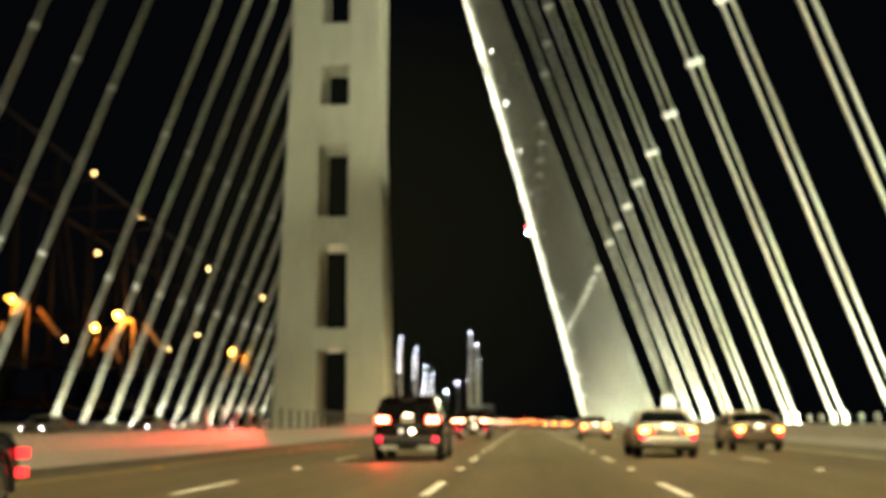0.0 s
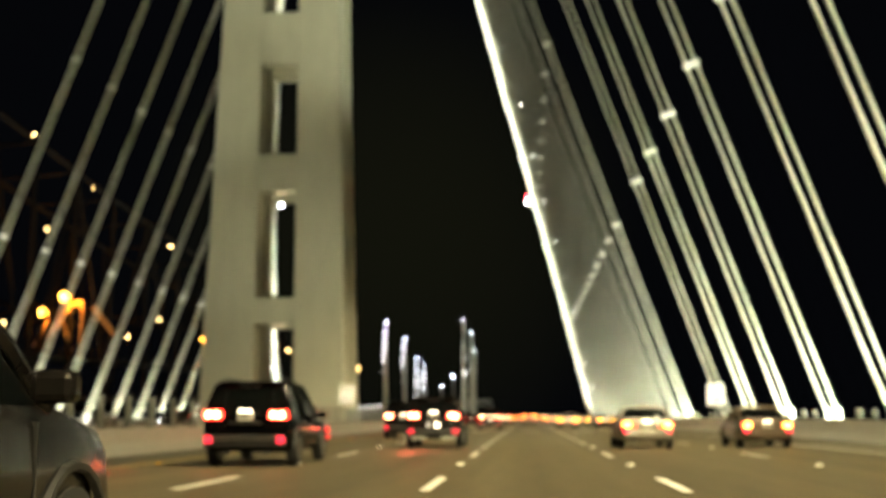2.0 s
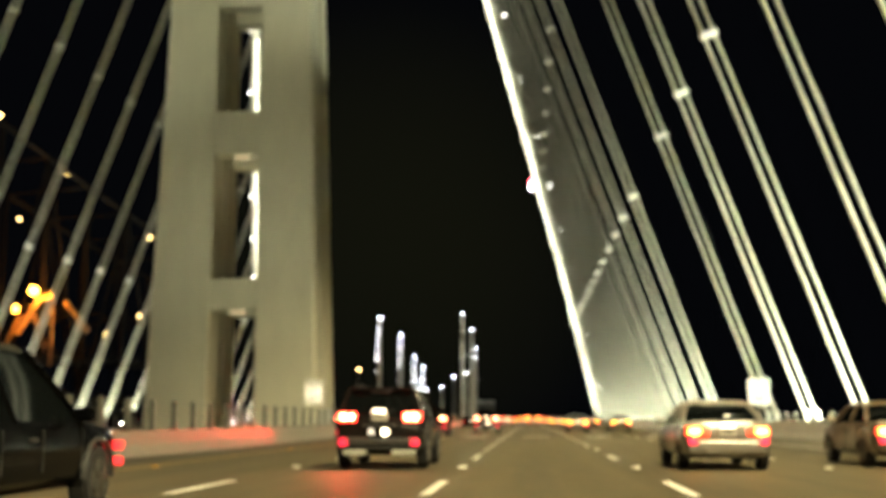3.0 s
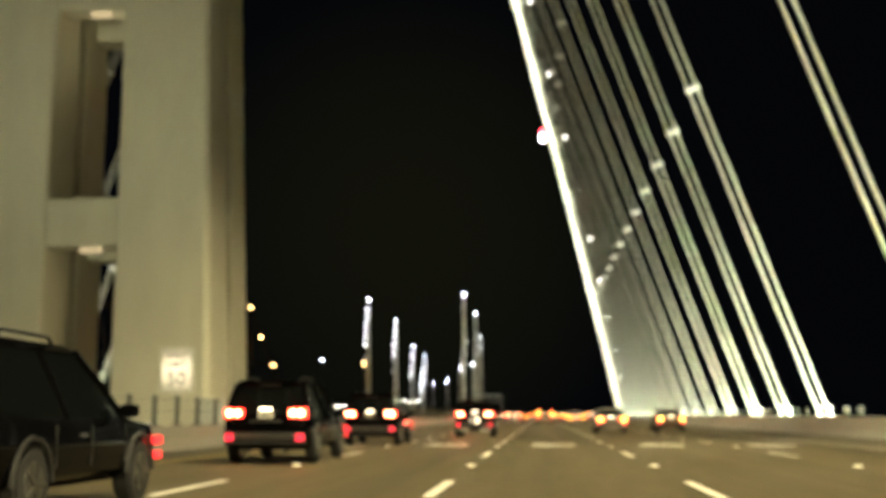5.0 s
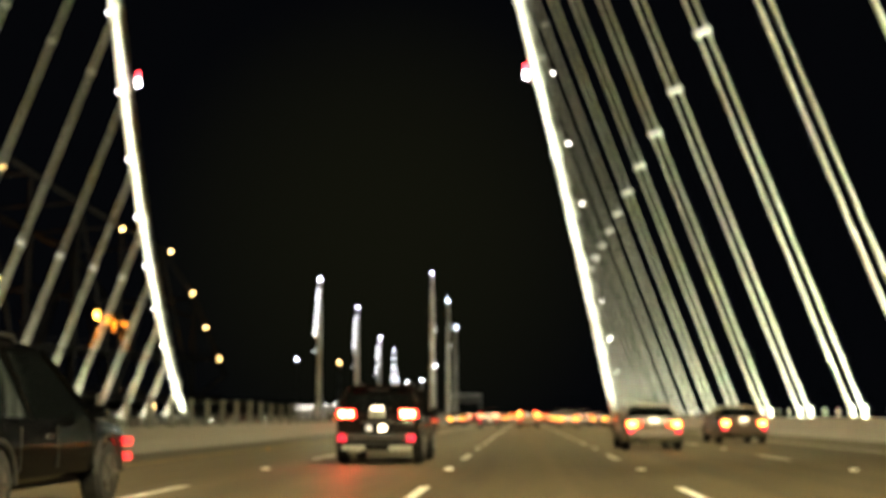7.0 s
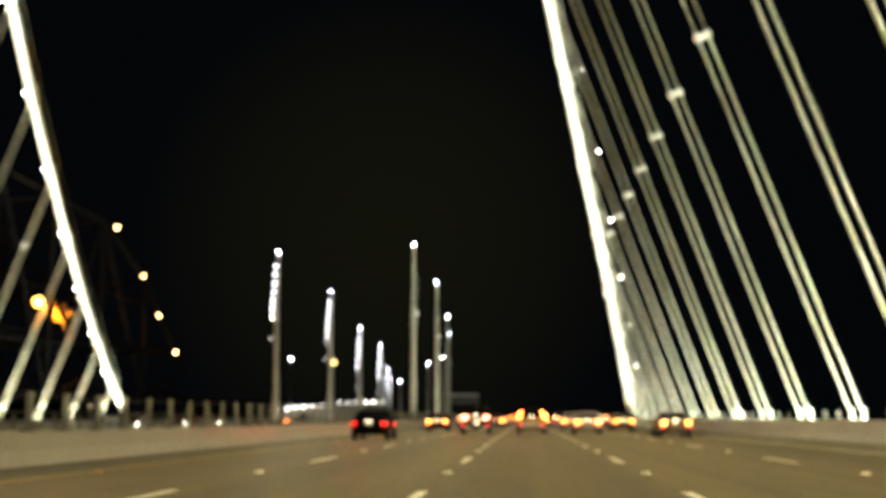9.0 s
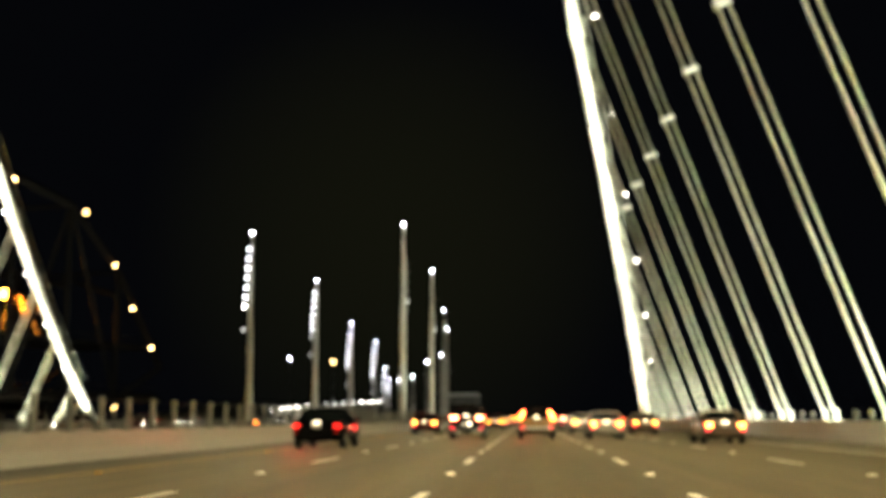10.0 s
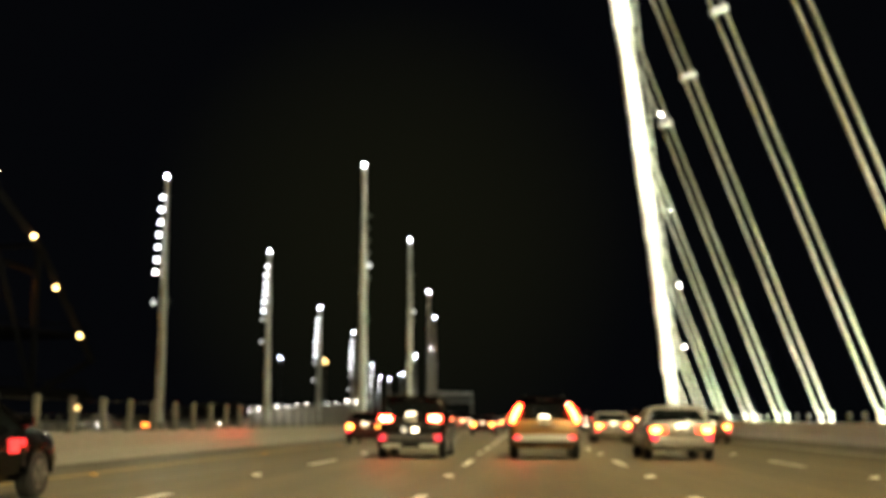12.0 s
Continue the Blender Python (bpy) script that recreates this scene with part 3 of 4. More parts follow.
M_REFLECTOR = material("red_reflector", (0.35, 0.01, 0.01), rough=0.15, vary=0.05, bump=0.0)
M_PLATELAMP = glow("plate_lamp_lit", (1.0, 0.80, 0.52), 11.0)


def car_paint(name, colour, metal=0.35, rough=0.28):
    return material(name, colour, rough=rough, metal=metal, vary=0.06, grain=40.0, blotch=0.8, bump=0.0, coat=0.7 if max(colour) > 0.05 else 0.1 if max(colour) > 0.012 else 0.0, spec=0.5 if max(colour) > 0.05 else 0.25 if max(colour) > 0.012 else 0.08)


P_GOLD = car_paint("gold_car_paint", (0.33, 0.18, 0.06))
P_SILVER = car_paint("silver_car_paint", (0.28, 0.255, 0.22))
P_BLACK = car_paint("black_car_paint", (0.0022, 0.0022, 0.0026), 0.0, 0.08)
P_DARK = car_paint("dark_grey_car_paint", (0.017, 0.0145, 0.013), 0.4, 0.2)
P_TAN = car_paint("bronze_car_paint", (0.15, 0.11, 0.075))
P_RED = car_paint("dark_red_car_paint", (0.06, 0.010, 0.010))

SUV = dict(length=4.6, half=0.92, low=0.30, belt=1.08, hood=1.02, nose=0.80, roof=1.70, tail=1.08, glass=(0.10, 0.42, 2.85, 3.55), roof_half=0.66, wheel=0.36, boot=0.0)
HATCH = dict(length=4.5, half=0.92, low=0.28, belt=1.05, hood=1.02, nose=0.80, roof=1.68, tail=1.04, glass=(0.12, 0.50, 2.75, 3.50), roof_half=0.58, wheel=0.35, boot=0.0)
SUV_TALL = dict(length=4.9, half=0.95, low=0.30, belt=1.0, hood=0.97, nose=0.78, roof=1.78, tail=1.05, glass=(0.10, 0.42, 2.40, 3.62), roof_half=0.68, wheel=0.37, boot=0.0)
SEDAN = dict(length=4.7, half=0.89, low=0.24, belt=0.93, hood=0.92, nose=0.68, roof=1.42, tail=0.98, glass=(0.62, 1.28, 2.75, 3.45), roof_half=0.60, wheel=0.32, boot=0.6)


def loft(bm, rings):
    vs = [[bm.verts.new(p) for p in r] for r in rings]
    n = len(vs[0])
    for a, b in zip(vs, vs[1:]):
        for k in range(n):
            bm.faces.new((a[k], a[(k + 1) % n], b[(k + 1) % n], b[k]))
    bm.faces.new(vs[0][::-1])
    bm.faces.new(vs[-1])


def section(y, w, zl, zb):
    zm = zl + (zb - zl) * 0.55
    pts = [(0.82 * w, zl), (0.97 * w, zl + 0.12), (w, zm), (0.985 * w, zb - 0.10), (0.93 * w, zb), (0.5 * w, zb + 0.025)]
    return [(x, y, z) for x, z in pts] + [(-x, y, z) for x, z in pts[::-1]]


def car(name, spec, paint, lamps, label, category, m, group="", top=None, marker=False):
    """A car whose rear bumper is at its origin and whose front points along +y."""
    c = empty(name, (0, 0, 0), label, category, group)
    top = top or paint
    L, w, lo, belt = spec["length"], spec["half"], spec["low"], spec["belt"]
    g0, g1, g2, g3 = spec["glass"]
    rh, roof, tail = spec["roof_half"], spec["roof"], spec["tail"]
    b = bmesh.new()
    loft(b, [section(0.0, 0.90 * w, lo + 0.12, tail - 0.16), section(0.07, 0.95 * w, lo + 0.04, tail - 0.03), section(0.30, 0.985 * w, lo, tail),
             section(max(g0, 0.5) + 0.2, w, lo, belt + 0.02), section(L * 0.45, w, lo, belt), section(g3 - 0.1, w, lo, belt - 0.01),
             section(g3 + 0.25, 0.985 * w, lo, spec["hood"]), section(L - 0.35, 0.95 * w, lo, (spec["hood"] + spec["nose"]) / 2 + 0.03), section(L - 0.08, 0.86 * w, lo + 0.04, spec["nose"]),
             section(L, 0.74 * w, lo + 0.12, spec["nose"] - 0.14)])
    part("body", b, paint, c, smooth=True)
    # glass house
    b = bmesh.new()
    zb = belt - 0.03

    def ring(z, hw, ya, yb):
        return [(-hw, ya + 0.06, z), (-hw * 0.8, ya, z), (hw * 0.8, ya, z), (hw, ya + 0.06, z), (hw, yb - 0.1, z), (hw * 0.75, yb, z), (-hw * 0.75, yb, z), (-hw, yb - 0.1, z)]

    zr = roof - 0.09
    loft(b, [ring(zb, w * 0.93, g0, g3), ring((zb + zr) / 2, (w * 0.93 + rh) / 2 + 0.03, (g0 + g1) / 2 - 0.02, (g2 + g3) / 2 + 0.03), ring(zr, rh + 0.03, g1, g2)])
    part("glasshouse", b, M_GLASS, c, "dark car glass", smooth=True)
    b = bmesh.new()
    loft(b, [ring(zr - 0.01, rh + 0.055, g1 - 0.05, g2 + 0.05), ring(roof - 0.02, rh - 0.02, g1 + 0.05, g2 - 0.1), ring(roof, rh - 0.2, g1 + 0.3, g2 - 0.4)])
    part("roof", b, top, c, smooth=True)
    for s in (-1, 1):
        for ya, yb, r in ((g0 + 0.05, g1 + 0.03, 0.06), (g3 - 0.09, g2 - 0.03, 0.045), ((g0 + g3) / 2, (g1 + g2) / 2, 0.04)):
            b = bmesh.new()
            tube(b, [(s * (w * 0.92), ya, zb), (s * ((w * 0.93 + rh) / 2 + 0.035), (ya + yb) / 2, (zb + zr) / 2), (s * (rh + 0.035), yb, zr)], r, 6)
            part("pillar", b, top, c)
        b = bmesh.new()
        box(b, *(sorted((s * (w - 0.02), s * (w + 0.19)))), g3 - 0.42, g3 - 0.28, belt + 0.0, belt + 0.15, 0.04)
        part("mirror", b, paint, c)
        for wy in (L * 0.19, L * 0.80):
            r = spec["wheel"]
            wheel = empty_part("wheel", (s * (w - 0.10), wy, r), c)
            b = bmesh.new()
            bmesh.ops.create_cone(b, cap_ends=True, segments=24, radius1=r, radius2=r, depth=0.22, matrix=Matrix.Rotation(radians(90), 4, "Y"))
            bmesh.ops.bevel(b, geom=[e for e in b.edges if len(e.link_faces) == 2 and max(len(f.verts) for f in e.link_faces) > 8], offset=0.03, segments=2, affect="EDGES")
            part("tyre", b, M_TYRE, wheel)
            b = bmesh.new()
            bmesh.ops.create_cone(b, cap_ends=True, segments=18, radius1=r * 0.66, radius2=r * 0.60, depth=0.24, matrix=Matrix.Rotation(radians(90 * s), 4, "Y"))
            for q in range(5):
                a = q * 2 * math.pi / 5
                tube(b, [(s * 0.125, 0, 0), (s * 0.118, r * 0.58 * math.cos(a), r * 0.58 * math.sin(a))], 0.035, 5)
            part("rim", b, M_RIM, wheel)
            b = bmesh.new()
            ra = r + 0.07
            tube(b, [(s * (w - 0.0), wy + ra * math.cos(a), r + ra * math.sin(a)) for a in [math.pi * k / 10 for k in range(11)]], 0.028, 5)
            part("wheel_arch", b, M_TRIM if spec is not SEDAN else paint, c)
    # bumper, plate and lamps behind
    b = bmesh.new()
    box(b, -0.90 * w, 0.90 * w, -0.07, 0.16, lo + 0.10, lo + 0.36, 0.05)
    part("bumper", b, M_TRIM if spec is not SEDAN else paint, c)
    if spec is not SEDAN:
        b = bmesh.new()
        if lamps == "tall":
            box(b, -0.88 * w, 0.88 * w, -0.11, -0.05, lo + 0.20, lo + 0.37, 0.03)
        else:
            box(b, -0.84 * w, 0.84 * w, -0.10, -0.05, lo + 0.24, lo + 0.30, 0.015)
        part("bumper_strip", b, M_STEEL if lamps == "tall" else M_RIM, c, "pale bumper strip" if lamps == "tall" else "bright metal bumper strip")
        b = bmesh.new()
        box(b, -0.34, 0.34, -0.05, 0.03, lo + 0.58, lo + 0.62, 0.012)
        part("tailgate_trim", b, M_RIM, c, "bright metal tailgate trim")
        b = bmesh.new()
        tube(b, [(-0.05, g0 - 0.02, belt + 0.06), (0.30, g0 + 0.08, belt + 0.12)], 0.015, 5)
        part("wiper", b, M_TRIM, c)
    b = bmesh.new()
    pz = lo + 0.46 if spec is SEDAN else lo + 0.70 if spec is SUV else lo + 0.66
    box(b, -0.155, 0.155, -0.035, 0.05, pz, pz + 0.155, 0.008)
    plate = part("plate", b, M_PLATE, c, "pale number plate")
    b = bmesh.new()
    box(b, -0.12, 0.12, -0.040, -0.034, pz + 0.05, pz + 0.10)
    part("plate_bar", b, M_SIGNINK, plate)
    # plate lamp set bright, also standing in for headlight glare on the plate
    b = bmesh.new()
    box(b, -0.12, 0.12, -0.045, 0.03, pz + 0.17, pz + 0.215, 0.006)
    part("plate_lamp", b, M_PLATELAMP, c, "lit plate lamp")
    if spec is SUV:
        # two small glowing discs low on the tailgate, one of them dim
        for x, r, mat in ((0.12, 0.075, M_PLATELAMP), (-0.17, 0.065, M_SMALLTAIL)):
            b = bmesh.new()
            bmesh.ops.create_cone(b, cap_ends=True, segments=14, radius1=r, radius2=r * 0.8, depth=0.10, matrix=Matrix.Translation((x, -0.05, 0.77)) @ Matrix.Rotation(radians(90), 4, "X"))
            part("rear_glow", b, mat, c, "small round glowing white disc")
        # pale plates painted in for the reflections low on the bumper
        for x in (-0.50, 0.50):
            b = bmesh.new()
            box(b, x - 0.24, x + 0.24, -0.09, 0.10, lo + 0.0, lo + 0.11, 0.03)
            part("bumper_glint", b, M_STEEL, c, "pale plate standing in for a reflection on the bumper")
    for s in (-1, 1):
        b = bmesh.new()
        if lamps == "tall":
            tube(b, [(s * 0.95 * w, 0.03, 0.97), (s * 0.86 * w, 0.12, 1.19), (s * 0.70 * w, 0.26, 1.44)], [0.10, 0.11, 0.08], 8)
        elif lamps == "block":
            box(b, *sorted((s * 0.52 * w, s * 0.93 * w)), -0.03, 0.12, 0.98, 1.16, 0.03)
        elif lamps == "wide":
            box(b, *sorted((s * 0.42 * w, s * 0.93 * w)), -0.03, 0.16, 0.70, 0.86, 0.03)
        elif lamps == "red":
            box(b, *sorted((s * 0.66 * w, s * 0.94 * w)), -0.03, 0.16, 0.72, 0.84, 0.03)
        else:
            box(b, *sorted((s * 0.56 * w, s * 0.93 * w)), -0.03, 0.16, 0.68, 0.84, 0.03)
        lens = part("tail_lamp", b, M_TAILAMBER if lamps in ("amber", "wide") else M_TAILDEEP if lamps == "red" else M_TAIL, c, "red lens of a lit tail lamp")
        b = bmesh.new()
        if lamps == "tall":
            tube(b, [(s * 0.93 * w, -0.055, 0.99), (s * 0.85 * w, 0.025, 1.19), (s * 0.715 * w, 0.165, 1.41)], [0.045, 0.055, 0.045], 8)
            part("bulb", b, M_BULBAMBER, lens, "bright orange bulb strip")
        else:
            zc = 1.07 if lamps == "block" else 0.78 if lamps == "wide" else 0.76
            for xo in () if lamps == "red" else ((0.63, 0.80) if lamps == "block" else (0.74,)):
                b = bmesh.new()
                ball(b, (s * xo * w, -0.035, zc), 0.07 if lamps == "block" else 0.08, 10, 6)
                if lamps != "block":
                    for v in b.verts:
                        v.co.x = s * xo * w + (v.co.x - s * xo * w) * 1.7
                part("bulb", b, M_BULB if lamps == "block" else M_BULBAMBER, lens, "bright lit bulb")
        b = bmesh.new()
        zr0 = 0.50 if spec is not SEDAN else 0.52
        box(b, *sorted((s * 0.70 * w, s * 0.88 * w)), -0.13 if lamps == "tall" else -0.095, 0.02, zr0 + (0.04 if lamps == "tall" else 0.0), zr0 + 0.13, 0.02)
        # glow put into the reflectors for light thrown back; plain on "red" cars
        part("reflector", b, M_REFLECTGLOW if lamps != "red" else M_REFLECTOR, c, "red bumper reflector")
        b = bmesh.new()
        box(b, *sorted((s * 0.50 * w, s * 0.80 * w)), L - 0.20, L - 0.03, spec["nose"] - 0.20, spec["nose"] - 0.06, 0.03)
        part("head_lamp", b, M_HEAD, c, "lit white head lamp")
        b = bmesh.new()
        tube(b, [(s * 0.45 * w, -0.05, lo - 0.02), (s * 0.45 * w, 0.4, lo - 0.02)], 0.035, 8)
        part("exhaust", b, M_RIM, c)
        b = bmesh.new()
        box(b, *sorted((s * (w - 0.012), s * (w + 0.012))), L * 0.42, L * 0.46, belt - 0.20, belt - 0.16, 0.006)
        part("door_handle", b, M_TRIM, c)
        for dy in (L * 0.30, L * 0.49, L * 0.70):
            b = bmesh.new()
            box(b, *sorted((s * 0.95 * w, s * (w + 0.003))), dy - 0.006, dy + 0.006, lo + 0.20, belt - 0.08)
            part("door_seam", b, M_TRIM, c)
    if spec is not SEDAN:
        b = bmesh.new()
        box(b, -rh + 0.02, rh - 0.02, g1 - 0.14, g1 + 0.15, roof - 0.07, roof - 0.01, 0.02)
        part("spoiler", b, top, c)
        for s in (-1, 1):
            b = bmesh.new()
            tube(b, [(s * (rh - 0.06), g1 + 0.3, roof), (s * (rh - 0.06), g1 + 0.4, roof + 0.06), (s * (rh - 0.06), g2 - 0.5, roof + 0.05), (s * (rh - 0.06), g2 - 0.4, roof - 0.02)], 0.02, 5)
            part("roof_rail", b, M_TRIM, c)
    else:
        b = bmesh.new()
        box(b, -0.86 * w, 0.86 * w, -0.005, 0.03, lo + 0.40, lo + 0.412)
        part("boot_gap", b, M_TRIM, c)
    b = bmesh.new()
    box(b, -0.22, 0.22, g1 - 0.08 if spec is not SEDAN else g1 + 0.02, g1 - 0.03 if spec is not SEDAN else g1 + 0.06, roof - 0.13, roof - 0.09, 0.01)
    part("high_brake_lamp", b, M_TRIM, c)
    if marker:
        # red glow boxes; on the sedan they paint in a tail lamp's reflection
        spots = ((L - 0.30, spec["nose"] - 0.24, 0.05), (L - 0.30, spec["nose"] - 0.06, 0.055)) if spec is not SEDAN else ((L - 1.75, spec["nose"] + 0.02, 0.09), (L - 1.50, spec["nose"] + 0.06, 0.05))
        for y, z, r in spots:
            b = bmesh.new()
            box(b, 0.93 * w, w + 0.03, y - 1.5 * r, y + 1.5 * r, z - r, z + r, 0.02)
            part("flank_glow", b, M_FLANKGLOW, c, "glowing red patch on the flank")
    c.matrix_world = m
    return c


def empty_part(name, loc, parent):
    b = bmesh.new()
    bmesh.ops.create_cone(b, cap_ends=True, segments=10, radius1=0.06, radius2=0.06, depth=0.2, matrix=Matrix.Rotation(radians(90), 4, "Y"))
    o = part(name, b, M_TRIM, parent)
    o.location = loc
    return o


# P_BLACK on roof and pillars puts the shade of the unlit top into colour
gold = car("suv", HATCH, P_GOLD, "tall", "gold sport utility car, roof blackened for its unlit top, with slanted lit tail lamps", "car", pose(0.08, 209.5, 0), top=P_BLACK)
dark = car("suv", SUV, P_DARK, "block", "dark sport utility car with bright square tail lamps", "car", pose(-3.5, 209.5, 0))
silver = car("sedan", SEDAN, P_SILVER, "wide", "silver sedan with wide lit amber tail lamps", "car", pose(3.55, 68.0, 0))
bronze = car("sedan", SEDAN, P_TAN, "amber", "bronze sedan with lit amber tail lamps", "car", pose(7.6, 148.0, 0))
black = car("suv", SUV_TALL, P_BLACK, "block", "glossy black sport utility car with square tail lamps", "car", pose(-6.15, 84.3, 0), marker=True)
car("sedan", SEDAN, P_BLACK, "red", "black sedan with alloy wheels and red tail lamps", "car", pose(-7.7, 189.5, 0), marker=True)
red = car("sedan", SEDAN, P_RED, "amber", "dark red sedan with lit orange tail lamps", "car", pose(-7.4, 229.0, 0))

# copies of these cars, placed to fit the camera's view at separate moments
VIEW_FIT = [(-3.45, 68.0, dark), (7.7, 69.5, bronze), (-3.5, 129.5, dark), (3.5, 140.0, silver), (-3.5, 31.0, dark), (3.6, 34.0, silver), (7.7, 42.0, bronze), (-6.2, 53.2, black), (-6.2, 98.9, black), (-6.2, 114.2, black), (-6.15, 6.6, black), (3.6, 209.0, silver), (7.7, 198.0, bronze)]
# and traffic further ahead
TRAFFIC = VIEW_FIT + [(3.6, 233.0, silver), (7.6, 230.0, bronze), (7.4, 256.0, dark), (3.7, 262.0, dark), (-3.5, 262.0, red), (-7.3, 275.0, black), (-0.1, 281.0, dark), (-3.7, 300.0, silver), (3.5, 296.0, red), (7.3, 300.0, gold),
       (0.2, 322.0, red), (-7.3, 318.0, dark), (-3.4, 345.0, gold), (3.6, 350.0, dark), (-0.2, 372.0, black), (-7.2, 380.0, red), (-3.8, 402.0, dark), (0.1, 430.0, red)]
for x, y, kind in TRAFFIC:
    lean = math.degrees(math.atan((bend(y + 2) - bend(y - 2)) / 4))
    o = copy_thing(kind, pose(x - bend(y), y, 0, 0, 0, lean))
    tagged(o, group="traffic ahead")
# cars on the opposite carriageway, coming towards us
for x, y, kind in [(-33.5, 82.0, silver), (-37.2, 118.0, bronze), (-33.6, 141.0, dark), (-37.0, 152.0, silver), (-33.4, 104.0, bronze), (-33.5, 176.0, silver), (-37.2, 196.0, dark), (-41.0, 214.0, bronze), (-33.6, 236.0, bronze), (-44.5, 152.0, silver), (-37.0, 262.0, red), (-48.0, 184.0, dark), (-40.8, 290.0, silver), (-33.2, 310.0, dark)]:
    o = copy_thing(kind, pose(x, y, 0, 0, 0, 180))
    tagged(o, "sedan with lit white head lamps on the opposite carriageway" if kind not in (dark,) else "dark utility car with lit head lamps on the opposite carriageway", group="oncoming traffic")

# red light that the lit tail lamps throw on barrier and road
for x, y, watts in [(-6.2, 53.2, 7000), (-6.2, 98.9, 2600), (-7.4, 229.0, 400)]:
    spot("tail_lamp_light", (x - 1.35, y - 0.6, 0.9), (-11.0, y - 9.5, 0.40), watts, 44, colour=(1.0, 0.045, 0.03), blend=1.0, size=0.5)
for x, y in [(-3.5, 31.0), (-3.45, 68.0), (-3.5, 129.5), (-3.5, 209.5), (0.08, 209.5), (-7.7, 189.5)]:
    spot("tail_lamp_light", (x - 0.7, y - 0.2, 0.95), (x - 0.3, y - 5.0, 0.0), 150, 120, colour=(1.0, 0.05, 0.03), blend=0.8, size=0.12)
# narrow unseen spots added to brighten the sign plates, for their retroreflection
spot("sign_fill", (-6.6, 89.5, 0.75), (-13.8, 116.8, 2.68), 46000, 3.1, colour=(1.0, 0.84, 0.58), blend=1.0, size=0.1)
spot("sign_fill", (8.3, 74.4, 0.75), (13.6, 117.2, 2.70), 60000, 2.6, colour=(1.0, 0.90, 0.72), blend=1.0, size=0.1)


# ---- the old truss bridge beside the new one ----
# truss colour holds the unlit dark, the braces' orange-brown holds the lamp light
M_TRUSSUNLIT = material("unlit_truss_steel", (0.008, 0.007, 0.0065), rough=0.9, spec=0.05, vary=0.25, grain=2.0, blotch=0.3, bump=0.01)
M_TRUSSLIT = material("lamplit_truss_steel", (0.30, 0.16, 0.07), rough=0.7, vary=0.25, grain=2.0, blotch=0.3, bump=0.01)
old = empty("truss_bridge", (0, 0, 0), "dark old steel truss bridge lit in patches by orange sodium lamps", "bridge")
A0, A1 = Vector((-98.0, 196.0)), Vector((-59.0, 333.0))
LEN = (A1 - A0).length
ALONG = (A1 - A0).normalized()
ACROSS = Vector((-ALONG.y, ALONG.x))


def chord_z(s):
    """Height of the top chord at the distance s from its start."""
    f = s / LEN
    if f > 0.87:
        return 31.0 - 22.0 * (f - 0.87) / 0.13
    return 31.0 + 30.0 * max(0.0, (0.87 - f) / 0.87) ** 1.3


def at(s, off, z):
    p = A0 + ALONG * s + ACROSS * off
    return (p.x, p.y, z)


PANELS = 12
ST = [LEN * k / PANELS for k in range(PANELS + 1)]
BOTTOM = 4.0
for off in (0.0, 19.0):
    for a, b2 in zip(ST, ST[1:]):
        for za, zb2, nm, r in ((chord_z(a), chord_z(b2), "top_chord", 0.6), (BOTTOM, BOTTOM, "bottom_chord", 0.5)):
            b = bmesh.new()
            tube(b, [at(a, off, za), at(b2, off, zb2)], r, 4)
            part(nm, b, M_TRUSSUNLIT, old)
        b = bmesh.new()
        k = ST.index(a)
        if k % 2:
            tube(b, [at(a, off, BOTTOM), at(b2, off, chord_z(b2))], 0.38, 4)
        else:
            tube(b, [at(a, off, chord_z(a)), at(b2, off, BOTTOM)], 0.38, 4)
        part("diagonal", b, M_TRUSSUNLIT, old)
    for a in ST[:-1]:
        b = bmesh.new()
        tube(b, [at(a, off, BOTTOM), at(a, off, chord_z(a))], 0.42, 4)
        part("vertical", b, M_TRUSSUNLIT, old)
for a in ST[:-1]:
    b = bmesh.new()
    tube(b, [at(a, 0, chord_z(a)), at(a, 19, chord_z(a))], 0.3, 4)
    part("sway_strut", b, M_TRUSSUNLIT, old)
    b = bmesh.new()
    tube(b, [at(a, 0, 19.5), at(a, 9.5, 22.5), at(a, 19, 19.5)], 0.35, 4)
    part("portal_brace", b, M_TRUSSUNLIT, old)
for z in (4.6, 12.0):
    b = bmesh.new()
    p = [at(0, 0.6, z), at(LEN, 0.6, z), at(LEN, 18.4, z), at(0, 18.4, z)]
    lo = [b.verts.new(q) for q in p]
    hi = [b.verts.new((q[0], q[1], q[2] + 0.5)) for q in p]
    for k in range(4):
        b.faces.new((lo[k], lo[(k + 1) % 4], hi[(k + 1) % 4], hi[k]))
    b.faces.new(lo[::-1])
    b.faces.new(hi)
    part("deck", b, M_TRUSSUNLIT, old)
    for off in (0.8, 18.2):
        b = bmesh.new()
        tube(b, [at(0, off, z + 1.4), at(LEN, off, z + 1.4)], 0.12, 4)
        part("railing", b, M_TRUSSUNLIT, old)


def truss_lamp(x, y, z, big, post_down=1.5):
    b = bmesh.new()
    tube(b, [(x, y, z - post_down), (x, y, z - 0.2)], 0.08, 5)
    lamp = part("lamp_post", b, M_TRUSSUNLIT, old)
    b = bmesh.new()
    ball(b, (x, y, z), 0.8 if big else 0.28, 12, 8)
    part("lamp_globe", b, M_SODIUM if big else M_SODIUMSMALL, lamp, "glowing amber lamp")


